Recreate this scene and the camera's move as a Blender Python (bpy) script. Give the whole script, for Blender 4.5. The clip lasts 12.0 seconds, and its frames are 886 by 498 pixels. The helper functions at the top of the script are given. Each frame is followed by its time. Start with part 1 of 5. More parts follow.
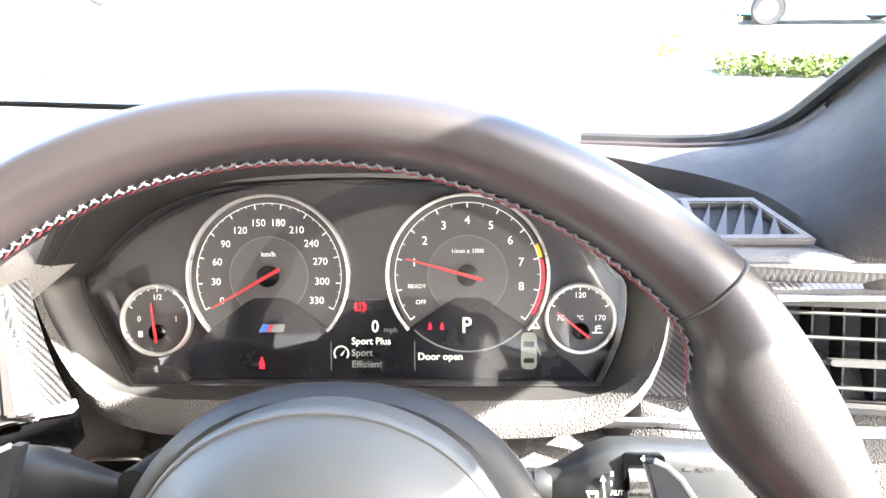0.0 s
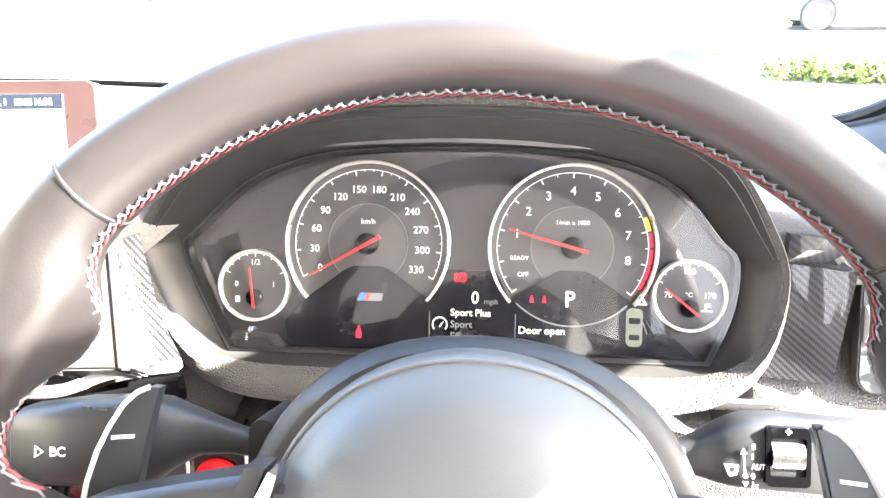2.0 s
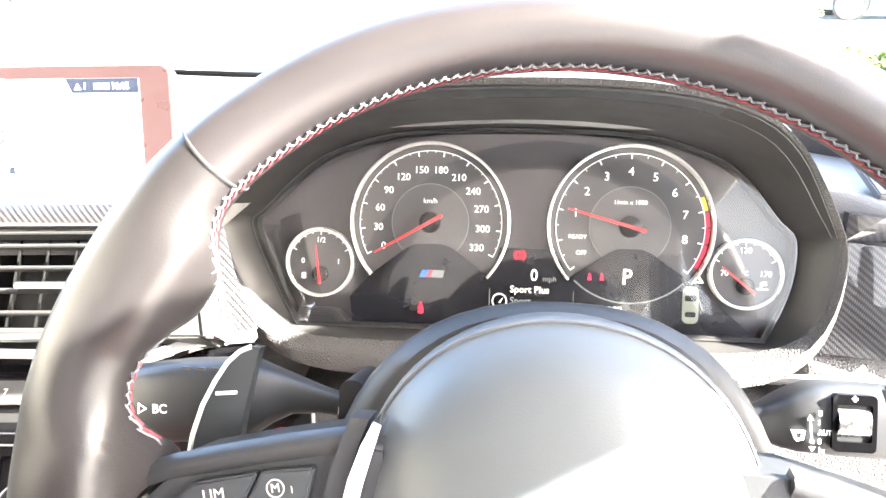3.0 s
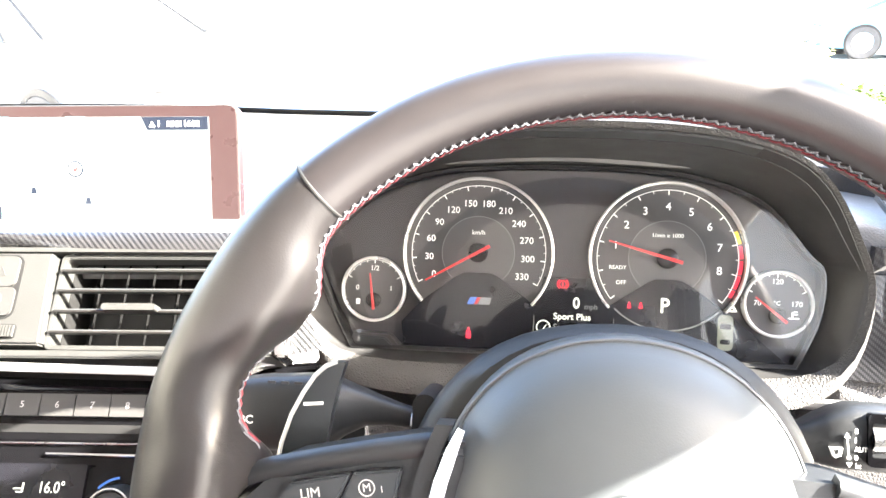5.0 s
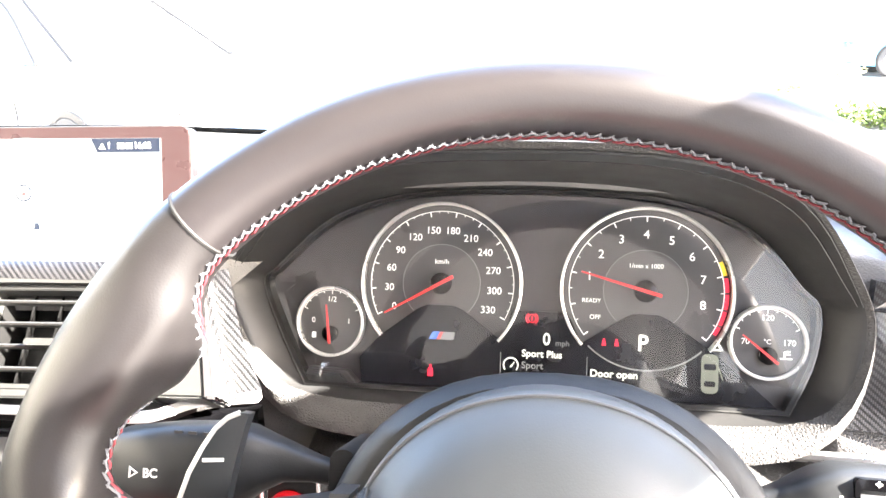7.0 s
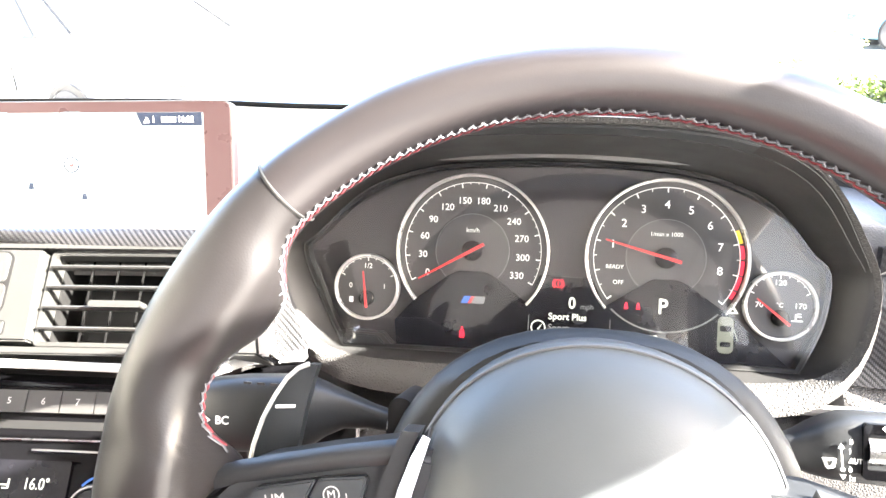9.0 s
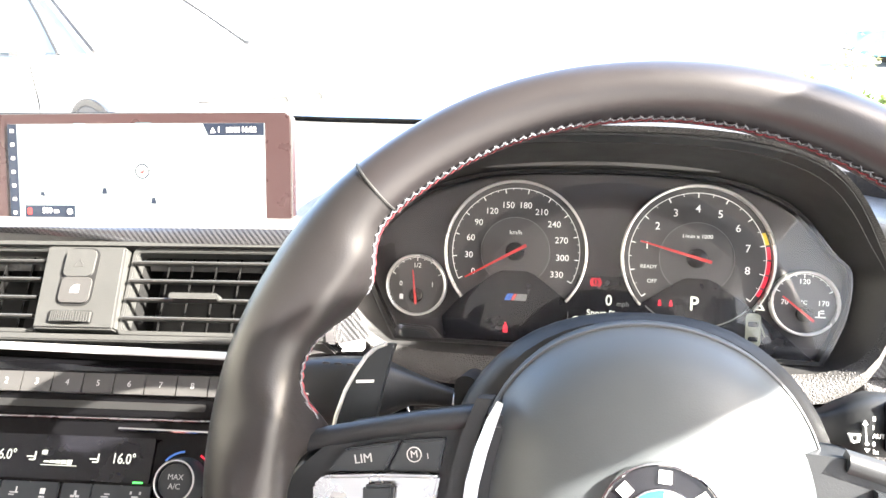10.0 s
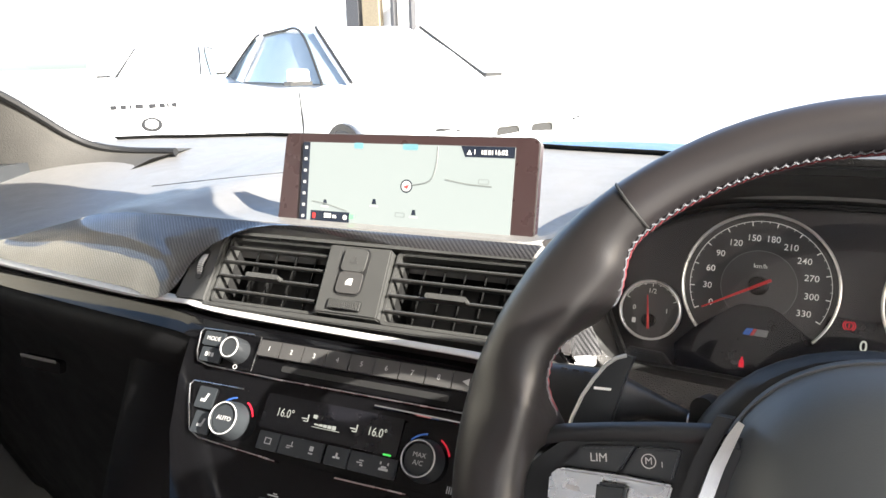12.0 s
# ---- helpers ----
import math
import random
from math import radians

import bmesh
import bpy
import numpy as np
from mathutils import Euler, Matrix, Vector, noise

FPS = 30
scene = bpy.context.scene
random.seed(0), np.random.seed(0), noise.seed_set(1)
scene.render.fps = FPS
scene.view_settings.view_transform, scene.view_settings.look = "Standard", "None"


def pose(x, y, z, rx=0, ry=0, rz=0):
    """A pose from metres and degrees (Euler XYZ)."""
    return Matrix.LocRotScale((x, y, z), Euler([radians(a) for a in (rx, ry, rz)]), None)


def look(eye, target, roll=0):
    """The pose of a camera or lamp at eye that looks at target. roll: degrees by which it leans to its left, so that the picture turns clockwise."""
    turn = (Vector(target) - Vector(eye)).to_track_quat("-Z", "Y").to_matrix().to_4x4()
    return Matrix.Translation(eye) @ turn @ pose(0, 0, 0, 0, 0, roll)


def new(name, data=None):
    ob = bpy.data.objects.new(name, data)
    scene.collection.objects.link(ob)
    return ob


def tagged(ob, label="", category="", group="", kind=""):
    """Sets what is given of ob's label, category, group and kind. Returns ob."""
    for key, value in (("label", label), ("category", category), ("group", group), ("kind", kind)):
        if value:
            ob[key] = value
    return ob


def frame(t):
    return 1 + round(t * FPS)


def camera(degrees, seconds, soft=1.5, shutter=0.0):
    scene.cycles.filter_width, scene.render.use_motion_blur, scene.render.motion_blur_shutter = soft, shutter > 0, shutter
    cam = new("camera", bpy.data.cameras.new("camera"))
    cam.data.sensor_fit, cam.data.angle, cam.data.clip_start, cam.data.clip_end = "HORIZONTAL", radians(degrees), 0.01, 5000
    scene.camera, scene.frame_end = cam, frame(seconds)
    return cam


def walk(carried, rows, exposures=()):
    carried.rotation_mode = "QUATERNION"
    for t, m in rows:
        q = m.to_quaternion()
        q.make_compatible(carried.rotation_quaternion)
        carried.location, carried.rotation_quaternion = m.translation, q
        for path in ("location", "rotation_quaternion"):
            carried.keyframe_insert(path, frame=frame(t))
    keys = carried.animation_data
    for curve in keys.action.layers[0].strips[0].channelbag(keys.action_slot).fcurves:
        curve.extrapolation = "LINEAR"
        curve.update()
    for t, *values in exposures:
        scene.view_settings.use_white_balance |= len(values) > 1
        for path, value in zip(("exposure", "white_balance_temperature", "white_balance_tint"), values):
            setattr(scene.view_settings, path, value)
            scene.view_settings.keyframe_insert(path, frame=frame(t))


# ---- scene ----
cam = camera(64.5, 12.0)
PATH = [
    (0, (0.016, -0.002, 1.137), (-0.056, 1.858, 0.405), -1.1),
    (0.5, (-0.025, 0.001, 1.13), (-0.094, 1.859, 0.395), -0.5),
    (1, (-0.005, -0.005, 1.138), (-0.087, 1.856, 0.408), -0.3),
    (1.5, (-0.003, -0.004, 1.135), (-0.123, 1.853, 0.402), -0.6),
    (2, (-0.024, -0.002, 1.117), (-0.191, 1.855, 0.392), -0.6),
    (2.5, (-0.044, -0.013, 1.114), (-0.255, 1.831, 0.369), -0.8),
    (4.5, (-0.045, -0.028, 1.119), (-0.293, 1.829, 0.419), -1.1),
    (5, (-0.064, -0.049, 1.122), (-0.329, 1.823, 0.468), -0.8),
    (5.5, (-0.035, -0.04, 1.129), (-0.35, 1.836, 0.511), -0.8),
    (6, (0.008, -0.016, 1.133), (-0.327, 1.867, 0.548), -1.2),
    (6.5, (-0.011, -0.012, 1.124), (-0.362, 1.876, 0.564), -1.4),
    (7, (-0.03, -0.011, 1.117), (-0.371, 1.866, 0.517), -1.3),
    (8.8, (-0.037, -0.029, 1.121), (-0.354, 1.826, 0.444), -1.4),
    (9, (-0.046, -0.038, 1.122), (-0.379, 1.816, 0.451), -1.2),
    (9.5, (-0.067, -0.062, 1.116), (-0.413, 1.8, 0.473), -1.1),
    (10, (-0.063, -0.077, 1.124), (-0.426, 1.787, 0.497), -1.2),
    (10.5, (-0.064, -0.087, 1.132), (-0.567, 1.75, 0.523), -1.2),
    (11, (-0.059, -0.095, 1.128), (-0.815, 1.659, 0.537), -1.5),
    (11.5, (-0.064, -0.101, 1.125), (-0.932, 1.609, 0.558), -1.6),
    (12, (-0.068, -0.11, 1.125), (-1.009, 1.573, 0.594), -1.7),
]
walk(cam, [(t, look(eye, target, roll)) for t, eye, target, roll in PATH], [(0, 4.45, 6750, 10), (2, 4.93, 6700, 9.5), (2.7, 5.05, 6700, 9.5), (4.5, 4.83, 6700, 9), (5.5, 4.20, 6750, 10), (6.3, 4.2, 6750, 11), (7, 4.57, 6750, 11.5), (8.8, 4.6, 6700, 10), (9.5, 4.3, 6700, 9.5), (10.5, 3.6, 6700, 9.5), (12, 2.55, 6650, 9)])

# ---- world and sun ----
SUN_AZ, SUN_EL = radians(101), radians(33)      # azimuth from straight ahead towards the right
world = bpy.data.worlds.new("world")
scene.world = world
world.use_nodes = True
wn = world.node_tree
sky = wn.nodes.new("ShaderNodeTexSky")
sky.sky_type, sky.sun_disc = "NISHITA", False
sky.sun_elevation, sky.sun_rotation = SUN_EL, SUN_AZ
sky.air_density, sky.dust_density, sky.ozone_density = 0.8, 2.0, 0.6      # hazy, nearly white
wn.links.new(sky.outputs[0], wn.nodes["Background"].inputs[0])
wn.nodes["Background"].inputs[1].default_value = 0.12
sun_data = bpy.data.lights.new("sun", "SUN")
sun_data.energy, sun_data.angle, sun_data.color = 5.0, radians(0.5), (1.0, 0.95, 0.88)
sun = new("sun", sun_data)
sun_dir = Vector((math.sin(SUN_AZ) * math.cos(SUN_EL), math.cos(SUN_AZ) * math.cos(SUN_EL), math.sin(SUN_EL)))
sun.matrix_world = look(sun_dir * 30, (0, 0, 0))


# ---- materials ----
def material(name, colour, rough=0.5, metal=0.0, grain=0.0, size=400.0, vary=0.15, blotch=12.0, emit=0.0, coat=0.0,
             voronoi=False, dark=1.0, wear_by=0.045):
    """Surface with a coarse variation of tone, fine grain in tone and relief."""
    m = bpy.data.materials.new(name)
    m.use_nodes = True
    nt = m.node_tree
    b = nt.nodes["Principled BSDF"]
    b.inputs["Roughness"].default_value, b.inputs["Metallic"].default_value = rough, metal
    b.inputs["Coat Weight"].default_value = coat
    b.inputs["Coat Roughness"].default_value = 0.08
    co = nt.nodes.new("ShaderNodeTexCoord")
    big = nt.nodes.new("ShaderNodeTexNoise")
    big.inputs["Scale"].default_value, big.inputs["Detail"].default_value = blotch, 5
    nt.links.new(co.outputs["Object"], big.inputs["Vector"])
    ramp = nt.nodes.new("ShaderNodeMapRange")
    ramp.inputs[1].default_value, ramp.inputs[2].default_value = 0.3, 0.7
    ramp.inputs[3].default_value, ramp.inputs[4].default_value = 1 - vary, 1 + vary
    nt.links.new(big.outputs["Fac"], ramp.inputs[0])
    mul = nt.nodes.new("ShaderNodeVectorMath")
    mul.operation = "SCALE"
    mul.inputs[0].default_value = [c * dark for c in colour[:3]]
    nt.links.new(ramp.outputs[0], mul.inputs["Scale"])
    nt.links.new(mul.outputs[0], b.inputs["Base Color"])
    wear = nt.nodes.new("ShaderNodeMapRange")
    wear.inputs[1].default_value, wear.inputs[2].default_value = 0.3, 0.7
    wear.inputs[3].default_value, wear.inputs[4].default_value = max(rough - wear_by, 0.02), min(rough + wear_by, 1)
    mid = nt.nodes.new("ShaderNodeTexNoise")
    mid.inputs["Scale"].default_value, mid.inputs["Detail"].default_value = blotch * 4, 4
    nt.links.new(co.outputs["Object"], mid.inputs["Vector"])
    nt.links.new(mid.outputs["Fac"], wear.inputs[0])
    nt.links.new(wear.outputs[0], b.inputs["Roughness"])
    if grain:
        if voronoi:
            fine = nt.nodes.new("ShaderNodeTexVoronoi")
            fine.feature = "DISTANCE_TO_EDGE"
            out = fine.outputs["Distance"]
            fine.inputs["Scale"].default_value = size
        else:
            fine = nt.nodes.new("ShaderNodeTexNoise")
            fine.inputs["Scale"].default_value, fine.inputs["Detail"].default_value = size, 3
            out = fine.outputs["Fac"]
        nt.links.new(co.outputs["Object"], fine.inputs["Vector"])
        bump = nt.nodes.new("ShaderNodeBump")
        bump.inputs["Strength"].default_value, bump.inputs["Distance"].default_value = grain, 0.001
        nt.links.new(out, bump.inputs["Height"])
        nt.links.new(bump.outputs[0], b.inputs["Normal"])
    if emit:
        b.inputs["Emission Color"].default_value = (*colour[:3], 1)
        b.inputs["Emission Strength"].default_value = 0.085 * emit
    return m


def carbon(name):
    """Woven carbon fibre under clear lacquer: 2 x 2 twill, its bundles stepped into slanted rows."""
    m = material(name, (0.05, 0.05, 0.055), 0.35, 0.0, coat=1.0)
    nt = m.node_tree
    b = nt.nodes["Principled BSDF"]
    b.inputs["Coat Roughness"].default_value = 0.02
    b.inputs["Coat IOR"].default_value = 1.6
    co = nt.nodes.new("ShaderNodeTexCoord")
    side, rise = nt.nodes.new("ShaderNodeVectorMath"), nt.nodes.new("ShaderNodeVectorMath")
    for dot, axis in ((side, (1.0, 0.0, 0.0)), (rise, (0.0, 0.6, 0.8))):
        dot.operation = "DOT_PRODUCT"
        dot.inputs[1].default_value = axis
        nt.links.new(co.outputs["Object"], dot.inputs[0])

    def calc(op, a, c, third=None):
        n = nt.nodes.new("ShaderNodeMath")
        n.operation = op
        for k, v in enumerate((a, c, third)):
            if v is None:
                continue
            if isinstance(v, (int, float)):
                n.inputs[k].default_value = v
            else:
                nt.links.new(v, n.inputs[k])
        return n.outputs[0]

    px, py = calc("MULTIPLY", side.outputs["Value"], 1 / 0.0009), calc("MULTIPLY", rise.outputs["Value"], 1 / 0.0009)
    cell = calc("ADD", calc("FLOOR", px, 0), calc("FLOOR", py, 0))
    warp = calc("LESS_THAN", calc("FLOORED_MODULO", cell, 4), 2)      # which bundle lies on top
    fx, fy = calc("FRACT", px, 0), calc("FRACT", py, 0)
    across = calc("ADD", calc("MULTIPLY", warp, fx), calc("MULTIPLY", calc("SUBTRACT", 1, warp), fy))
    hump = calc("SUBTRACT", 1, calc("POWER", calc("ABSOLUTE", calc("SUBTRACT", calc("MULTIPLY", across, 2), 1), 0), 2.5))
    mix = nt.nodes.new("ShaderNodeMix")
    mix.data_type = "RGBA"
    mix.inputs[6].default_value, mix.inputs[7].default_value = (0.006, 0.006, 0.007, 1), (0.042, 0.042, 0.045, 1)
    nt.links.new(calc("MULTIPLY", warp, hump), mix.inputs[0])
    nt.links.new(mix.outputs[2], b.inputs["Base Color"])
    bump = nt.nodes.new("ShaderNodeBump")
    bump.inputs["Strength"].default_value, bump.inputs["Distance"].default_value = 0.35, 0.0004
    nt.links.new(hump, bump.inputs["Height"])
    nt.links.new(bump.outputs[0], b.inputs["Normal"])
    return m


LEATHER = material("rim_leather", (0.0170, 0.0148, 0.0155), 0.34, grain=0.05, size=1600, vary=0.08, blotch=9, wear_by=0.02)
GRIP = material("grip_leather", (0.0158, 0.0145, 0.0148), 0.36, grain=0.08, size=1600, vary=0.08, blotch=9, wear_by=0.02)
SOFT = material("grained_soft_plastic", (0.0495, 0.0480, 0.0465), 0.5, grain=0.8, size=560, voronoi=True)
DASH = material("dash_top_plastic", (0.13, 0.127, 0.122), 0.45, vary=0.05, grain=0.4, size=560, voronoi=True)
PLAIN = material("smooth_dark_plastic", (0.0195, 0.0215, 0.0235), 0.42, grain=0.08, size=1500)
AIRBAG = material("airbag_skin", (0.064, 0.072, 0.077), 0.45, grain=0.08, size=1800)
SHROUDM = material("shroud_plastic", (0.013, 0.0147, 0.016), 0.55, grain=0.1, size=1500, vary=0.06)
COWLM = material("cowl_inner_plastic", (0.022, 0.022, 0.022), 0.5, grain=0.1, size=1500, vary=0.05)
NUMBUTTON = material("grey_button_plastic", (0.042, 0.041, 0.040), 0.4, grain=0.05, size=1500, vary=0.05)
GLOSS = material("gloss_black", (0.003, 0.003, 0.0035), 0.06, vary=0.05)
GLOSS.node_tree.nodes["Principled BSDF"].inputs["Specular IOR Level"].default_value = 0.24
SILVER = material("satin_silver_plastic", (0.55, 0.55, 0.54), 0.35, 0.35, grain=0.03, size=1500, vary=0.05)
CHROME = material("chrome", (0.8, 0.8, 0.8), 0.12, 1.0, vary=0.03)
SATIN = material("satin_chrome", (0.55, 0.55, 0.55), 0.28, 1.0, vary=0.05)
VENTGREY = material("vent_grey_plastic", (0.044, 0.0445, 0.043), 0.34, grain=0.12, size=1300)
RINGWHITE = material("pale_satin_ring", (0.72, 0.72, 0.70), 0.3, 0.5, vary=0.03)
# near-black: the shade low on the passenger's side is put into this colour
KNEE = material("shade_black_plastic", (0.0035, 0.0035, 0.004), 0.65, grain=0.1, size=900)
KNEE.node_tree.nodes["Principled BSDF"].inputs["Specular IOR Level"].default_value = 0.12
LEATHER.node_tree.nodes["Principled BSDF"].inputs["Specular IOR Level"].default_value = 0.7
CARBON = carbon("carbon_fibre")
DIAL = material("dial_face", (0.055, 0.053, 0.052), 0.5, grain=0.05, size=1500, vary=0.1)
DIALIN = material("dial_inner", (0.075, 0.073, 0.072), 0.45, grain=0.05, size=1500, vary=0.1)
BACK = material("cluster_backing", (0.042, 0.038, 0.039), 0.4, vary=0.1)
PRINT = material("white_print", (0.85, 0.85, 0.82), 0.5, vary=0.03, emit=0.35)
CONPRINT = material("pale_console_print", (0.40, 0.40, 0.39), 0.5, vary=0.05, emit=0.15)
GREYPRINT = material("grey_print", (0.35, 0.35, 0.35), 0.5, vary=0.03, emit=0.1)
NEEDLE = material("red_needle", (0.50, 0.028, 0.030), 0.4, vary=0.05, emit=0.25)
REDLAMP = material("red_warning_lamp", (0.9, 0.02, 0.05), 0.4, vary=0.02, emit=1.0, dark=0.5)
YELLOW = material("yellow_mark", (0.8, 0.55, 0.02), 0.4, vary=0.03, emit=0.3)
GROUND = material("pale_concrete", (0.35, 0.34, 0.32), 0.85, grain=0.4, size=30, vary=0.2, blotch=0.6)


# ---- building helpers ----
def put_in(origin, yaw, lean):
    """Frame of a panel: x along it, y up its face, z out of it, in metres."""
    y, l = radians(yaw), radians(lean)
    u = Vector((math.cos(y), math.sin(y), 0))
    h = Vector((-math.sin(y), math.cos(y), 0))
    v = h * math.sin(l) + Vector((0, 0, 1)) * math.cos(l)
    n = u.cross(v)
    m = Matrix((u, v, n)).transposed().to_4x4()
    m.translation = origin
    return m


def thing(name, at, label="", category="", group="", kind=""):
    ob = new(name)
    ob.location = at
    ob.empty_display_size = 0.02
    return tagged(ob, label, category, group, kind)


def part(name, bm, mat, parent=None, label="", frame_m=None, sharp=35, bevel=0.0, seg=2):
    if bevel:
        eds = [e for e in bm.edges if len(e.link_faces) == 2 and e.calc_face_angle() > radians(30)]
        bmesh.ops.bevel(bm, geom=eds, offset=bevel, segments=seg, affect="EDGES", clamp_overlap=True)
    if frame_m is not None:
        bm.transform(frame_m)
    me = bpy.data.meshes.new(name)
    bm.normal_update()
    bm.to_mesh(me)
    bm.free()
    me.polygons.foreach_set("use_smooth", [True] * len(me.polygons))
    me.set_sharp_from_angle(angle=radians(sharp))
    me.materials.append(mat)
    ob = new(name, me)
    if parent is not None:
        ob.parent = parent
        ob.matrix_parent_inverse = chain(parent).inverted()
    if label:
        ob["label"] = label
    return ob


def chain(ob):
    """World matrix of a freshly made object, up its parents."""
    m = ob.matrix_basis.copy()
    while ob.parent:
        m = ob.parent.matrix_basis @ ob.matrix_parent_inverse @ m if ob.parent else m
        ob = ob.parent
    return m


def box(bm, c, s, m=None):
    mm = Matrix.Translation(c) @ Matrix.Diagonal((*s, 1))
    bmesh.ops.create_cube(bm, size=1, matrix=(m @ mm) if m is not None else mm)
    return bm


def boxed(c, s):
    return box(bmesh.new(), c, s)


def prism(pts, z0, z1, bm=None):
    """Flat outline pulled from z0 to z1."""
    bm = bm or bmesh.new()
    lo = [bm.verts.new((x, y, z0)) for x, y in pts]
    hi = [bm.verts.new((x, y, z1)) for x, y in pts]
    n = len(pts)
    area = sum(pts[i][0] * pts[(i + 1) % n][1] - pts[(i + 1) % n][0] * pts[i][1] for i in range(n))
    f = [bm.faces.new(hi), bm.faces.new(lo[::-1])]
    f += [bm.faces.new((lo[i], lo[(i + 1) % n], hi[(i + 1) % n], hi[i])) for i in range(n)]
    if area < 0:
        bmesh.ops.reverse_faces(bm, faces=f)
    return bm


def rounded(w, h, r, cx=0.0, cy=0.0, n=5):
    pts = []
    for k, (sx, sy) in enumerate(((1, 1), (-1, 1), (-1, -1), (1, -1))):
        for i in range(n + 1):
            a = radians(90 * k + 90 * i / n)
            pts.append((cx + sx * (w / 2 - r) + r * math.cos(a), cy + sy * (h / 2 - r) + r * math.sin(a)))
    return pts


def ringed(outer, inner, z0, z1, bm=None):
    """Frame between two outlines of equal count, with depth."""
    bm = bm or bmesh.new()
    n = len(outer)
    rows = [[bm.verts.new((x, y, z)) for x, y in o] for o, z in ((outer, z0), (outer, z1), (inner, z1), (inner, z0))]
    for a in range(4):
        b = (a + 1) % 4
        for i in range(n):
            j = (i + 1) % n
            bm.faces.new((rows[a][i], rows[a][j], rows[b][j], rows[b][i]))
    bmesh.ops.recalc_face_normals(bm, faces=bm.faces)
    return bm


def loft(rows, closed=False, caps=True, bm=None):
    """Skin over rows of points of equal count; closed: each row is a loop."""
    bm = bm or bmesh.new()
    vs = [[bm.verts.new(p) for p in r] for r in rows]
    n = len(rows[0])
    for a, b in zip(vs, vs[1:]):
        for i in range(n if closed else n - 1):
            j = (i + 1) % n
            bm.faces.new((a[i], a[j], b[j], b[i]))
    if closed and caps:
        bm.faces.new(vs[0][::-1])
        bm.faces.new(vs[-1])
    bmesh.ops.recalc_face_normals(bm, faces=bm.faces)
    return bm


def lathe(profile, seg=48, m=None, bm=None, a0=0.0, a1=360.0):
    """Turn a profile of (radius, height) round z."""
    bm = bm or bmesh.new()
    full = abs(a1 - a0) >= 360
    k = seg if full else seg + 1
    rows = []
    for i in range(k):
        a = radians(a0 + (a1 - a0) * i / seg)
        row = [Vector((r * math.cos(a), r * math.sin(a), z)) for r, z in profile]
        rows.append([bm.verts.new(m @ p if m is not None else p) for p in row])
    f = []
    for i in range(seg):
        a, b = rows[i], rows[(i + 1) % k]
        for j in range(len(profile) - 1):
            f.append(bm.faces.new((a[j], b[j], b[j + 1], a[j + 1])))
    bmesh.ops.remove_doubles(bm, verts=bm.verts, dist=1e-6)
    bmesh.ops.recalc_face_normals(bm, faces=bm.faces)
    return bm


def tube(path, radius, seg=8, closed=False, bm=None):
    """Round bar along points; radius may be a list."""
    bm = bm or bmesh.new()
    pts = [Vector(p) for p in path]
    n = len(pts)
    rows = []
    for i, p in enumerate(pts):
        a = pts[(i - 1) % n] if closed or i else p
        b = pts[(i + 1) % n] if closed or i < n - 1 else p
        d = (b - a).normalized()
        s = d.orthogonal().normalized() if not rows else (side - d * side.dot(d)).normalized()
        side = s
        q = d.cross(s)
        r = radius[i] if isinstance(radius, (list, tuple)) else radius
        rows.append([p + (s * math.cos(t) + q * math.sin(t)) * r for t in (2 * math.pi * k / seg for k in range(seg))])
    if closed:
        rows.append(rows[0])
    loft(rows, True, not closed, bm)
    if closed:
        bmesh.ops.remove_doubles(bm, verts=bm.verts, dist=1e-6)
    return bm


def lettering(text, size, x, y, z, mat, parent, frame_m, name="lettering", align="CENTER", turn=0.0, label="", bold=0.0, wide=1.0):
    """Flat raised lettering in a panel's frame, as a mesh."""
    cu = bpy.data.curves.new(name, "FONT")
    cu.body, cu.size, cu.align_x, cu.align_y, cu.extrude = text, size, align, "CENTER", 0.00008
    cu.resolution_u, cu.offset = 3, bold
    tmp = bpy.data.objects.new(name, cu)
    scene.collection.objects.link(tmp)
    bpy.context.view_layer.update()
    me = bpy.data.meshes.new_from_object(tmp.evaluated_get(bpy.context.evaluated_depsgraph_get()))
    bpy.data.objects.remove(tmp)
    me.transform(frame_m @ Matrix.Translation((x, y, z)) @ Matrix.Rotation(turn, 4, "Z") @ Matrix.Diagonal((wide, 1, 1, 1)))
    me.name = name
    me.materials.clear()
    me.materials.append(mat)
    ob = new(name, me)
    ob.parent = parent
    ob.matrix_parent_inverse = chain(parent).inverted()
    if label:
        ob["label"] = label
    return ob


def disc(r, z0, z1, cx=0.0, cy=0.0, n=40):
    return prism([(cx + r * math.cos(2 * math.pi * i / n), cy + r * math.sin(2 * math.pi * i / n)) for i in range(n)], z0, z1)


def spline(pts, n):
    """Smooth points through control points."""
    out = []
    p = [Vector(q) for q in pts]
    m = len(p) - 1
    for k in range(n + 1):
        s = k / n * m
        i = min(int(s), m - 1)
        t = s - i
        a, b, c, d = p[max(i - 1, 0)], p[i], p[i + 1], p[min(i + 2, m)]
        out.append(0.5 * ((2 * b) + (c - a) * t + (2 * a - 5 * b + 4 * c - d) * t * t + (3 * b - a - 3 * c + d) * t ** 3))
    return out


# frames of the panels
CLUSTER = put_in((-0.043, 0.3715, 0.98), 0, 19.6)
WHEEL = put_in((-0.033, 0.1606, 0.9376), 0, 21.4)
STACK = put_in((-0.329, 0.287, 0.993), 5, 39)
SCREEN = put_in((-0.279, 0.392, 1.054), 5, 13.5)


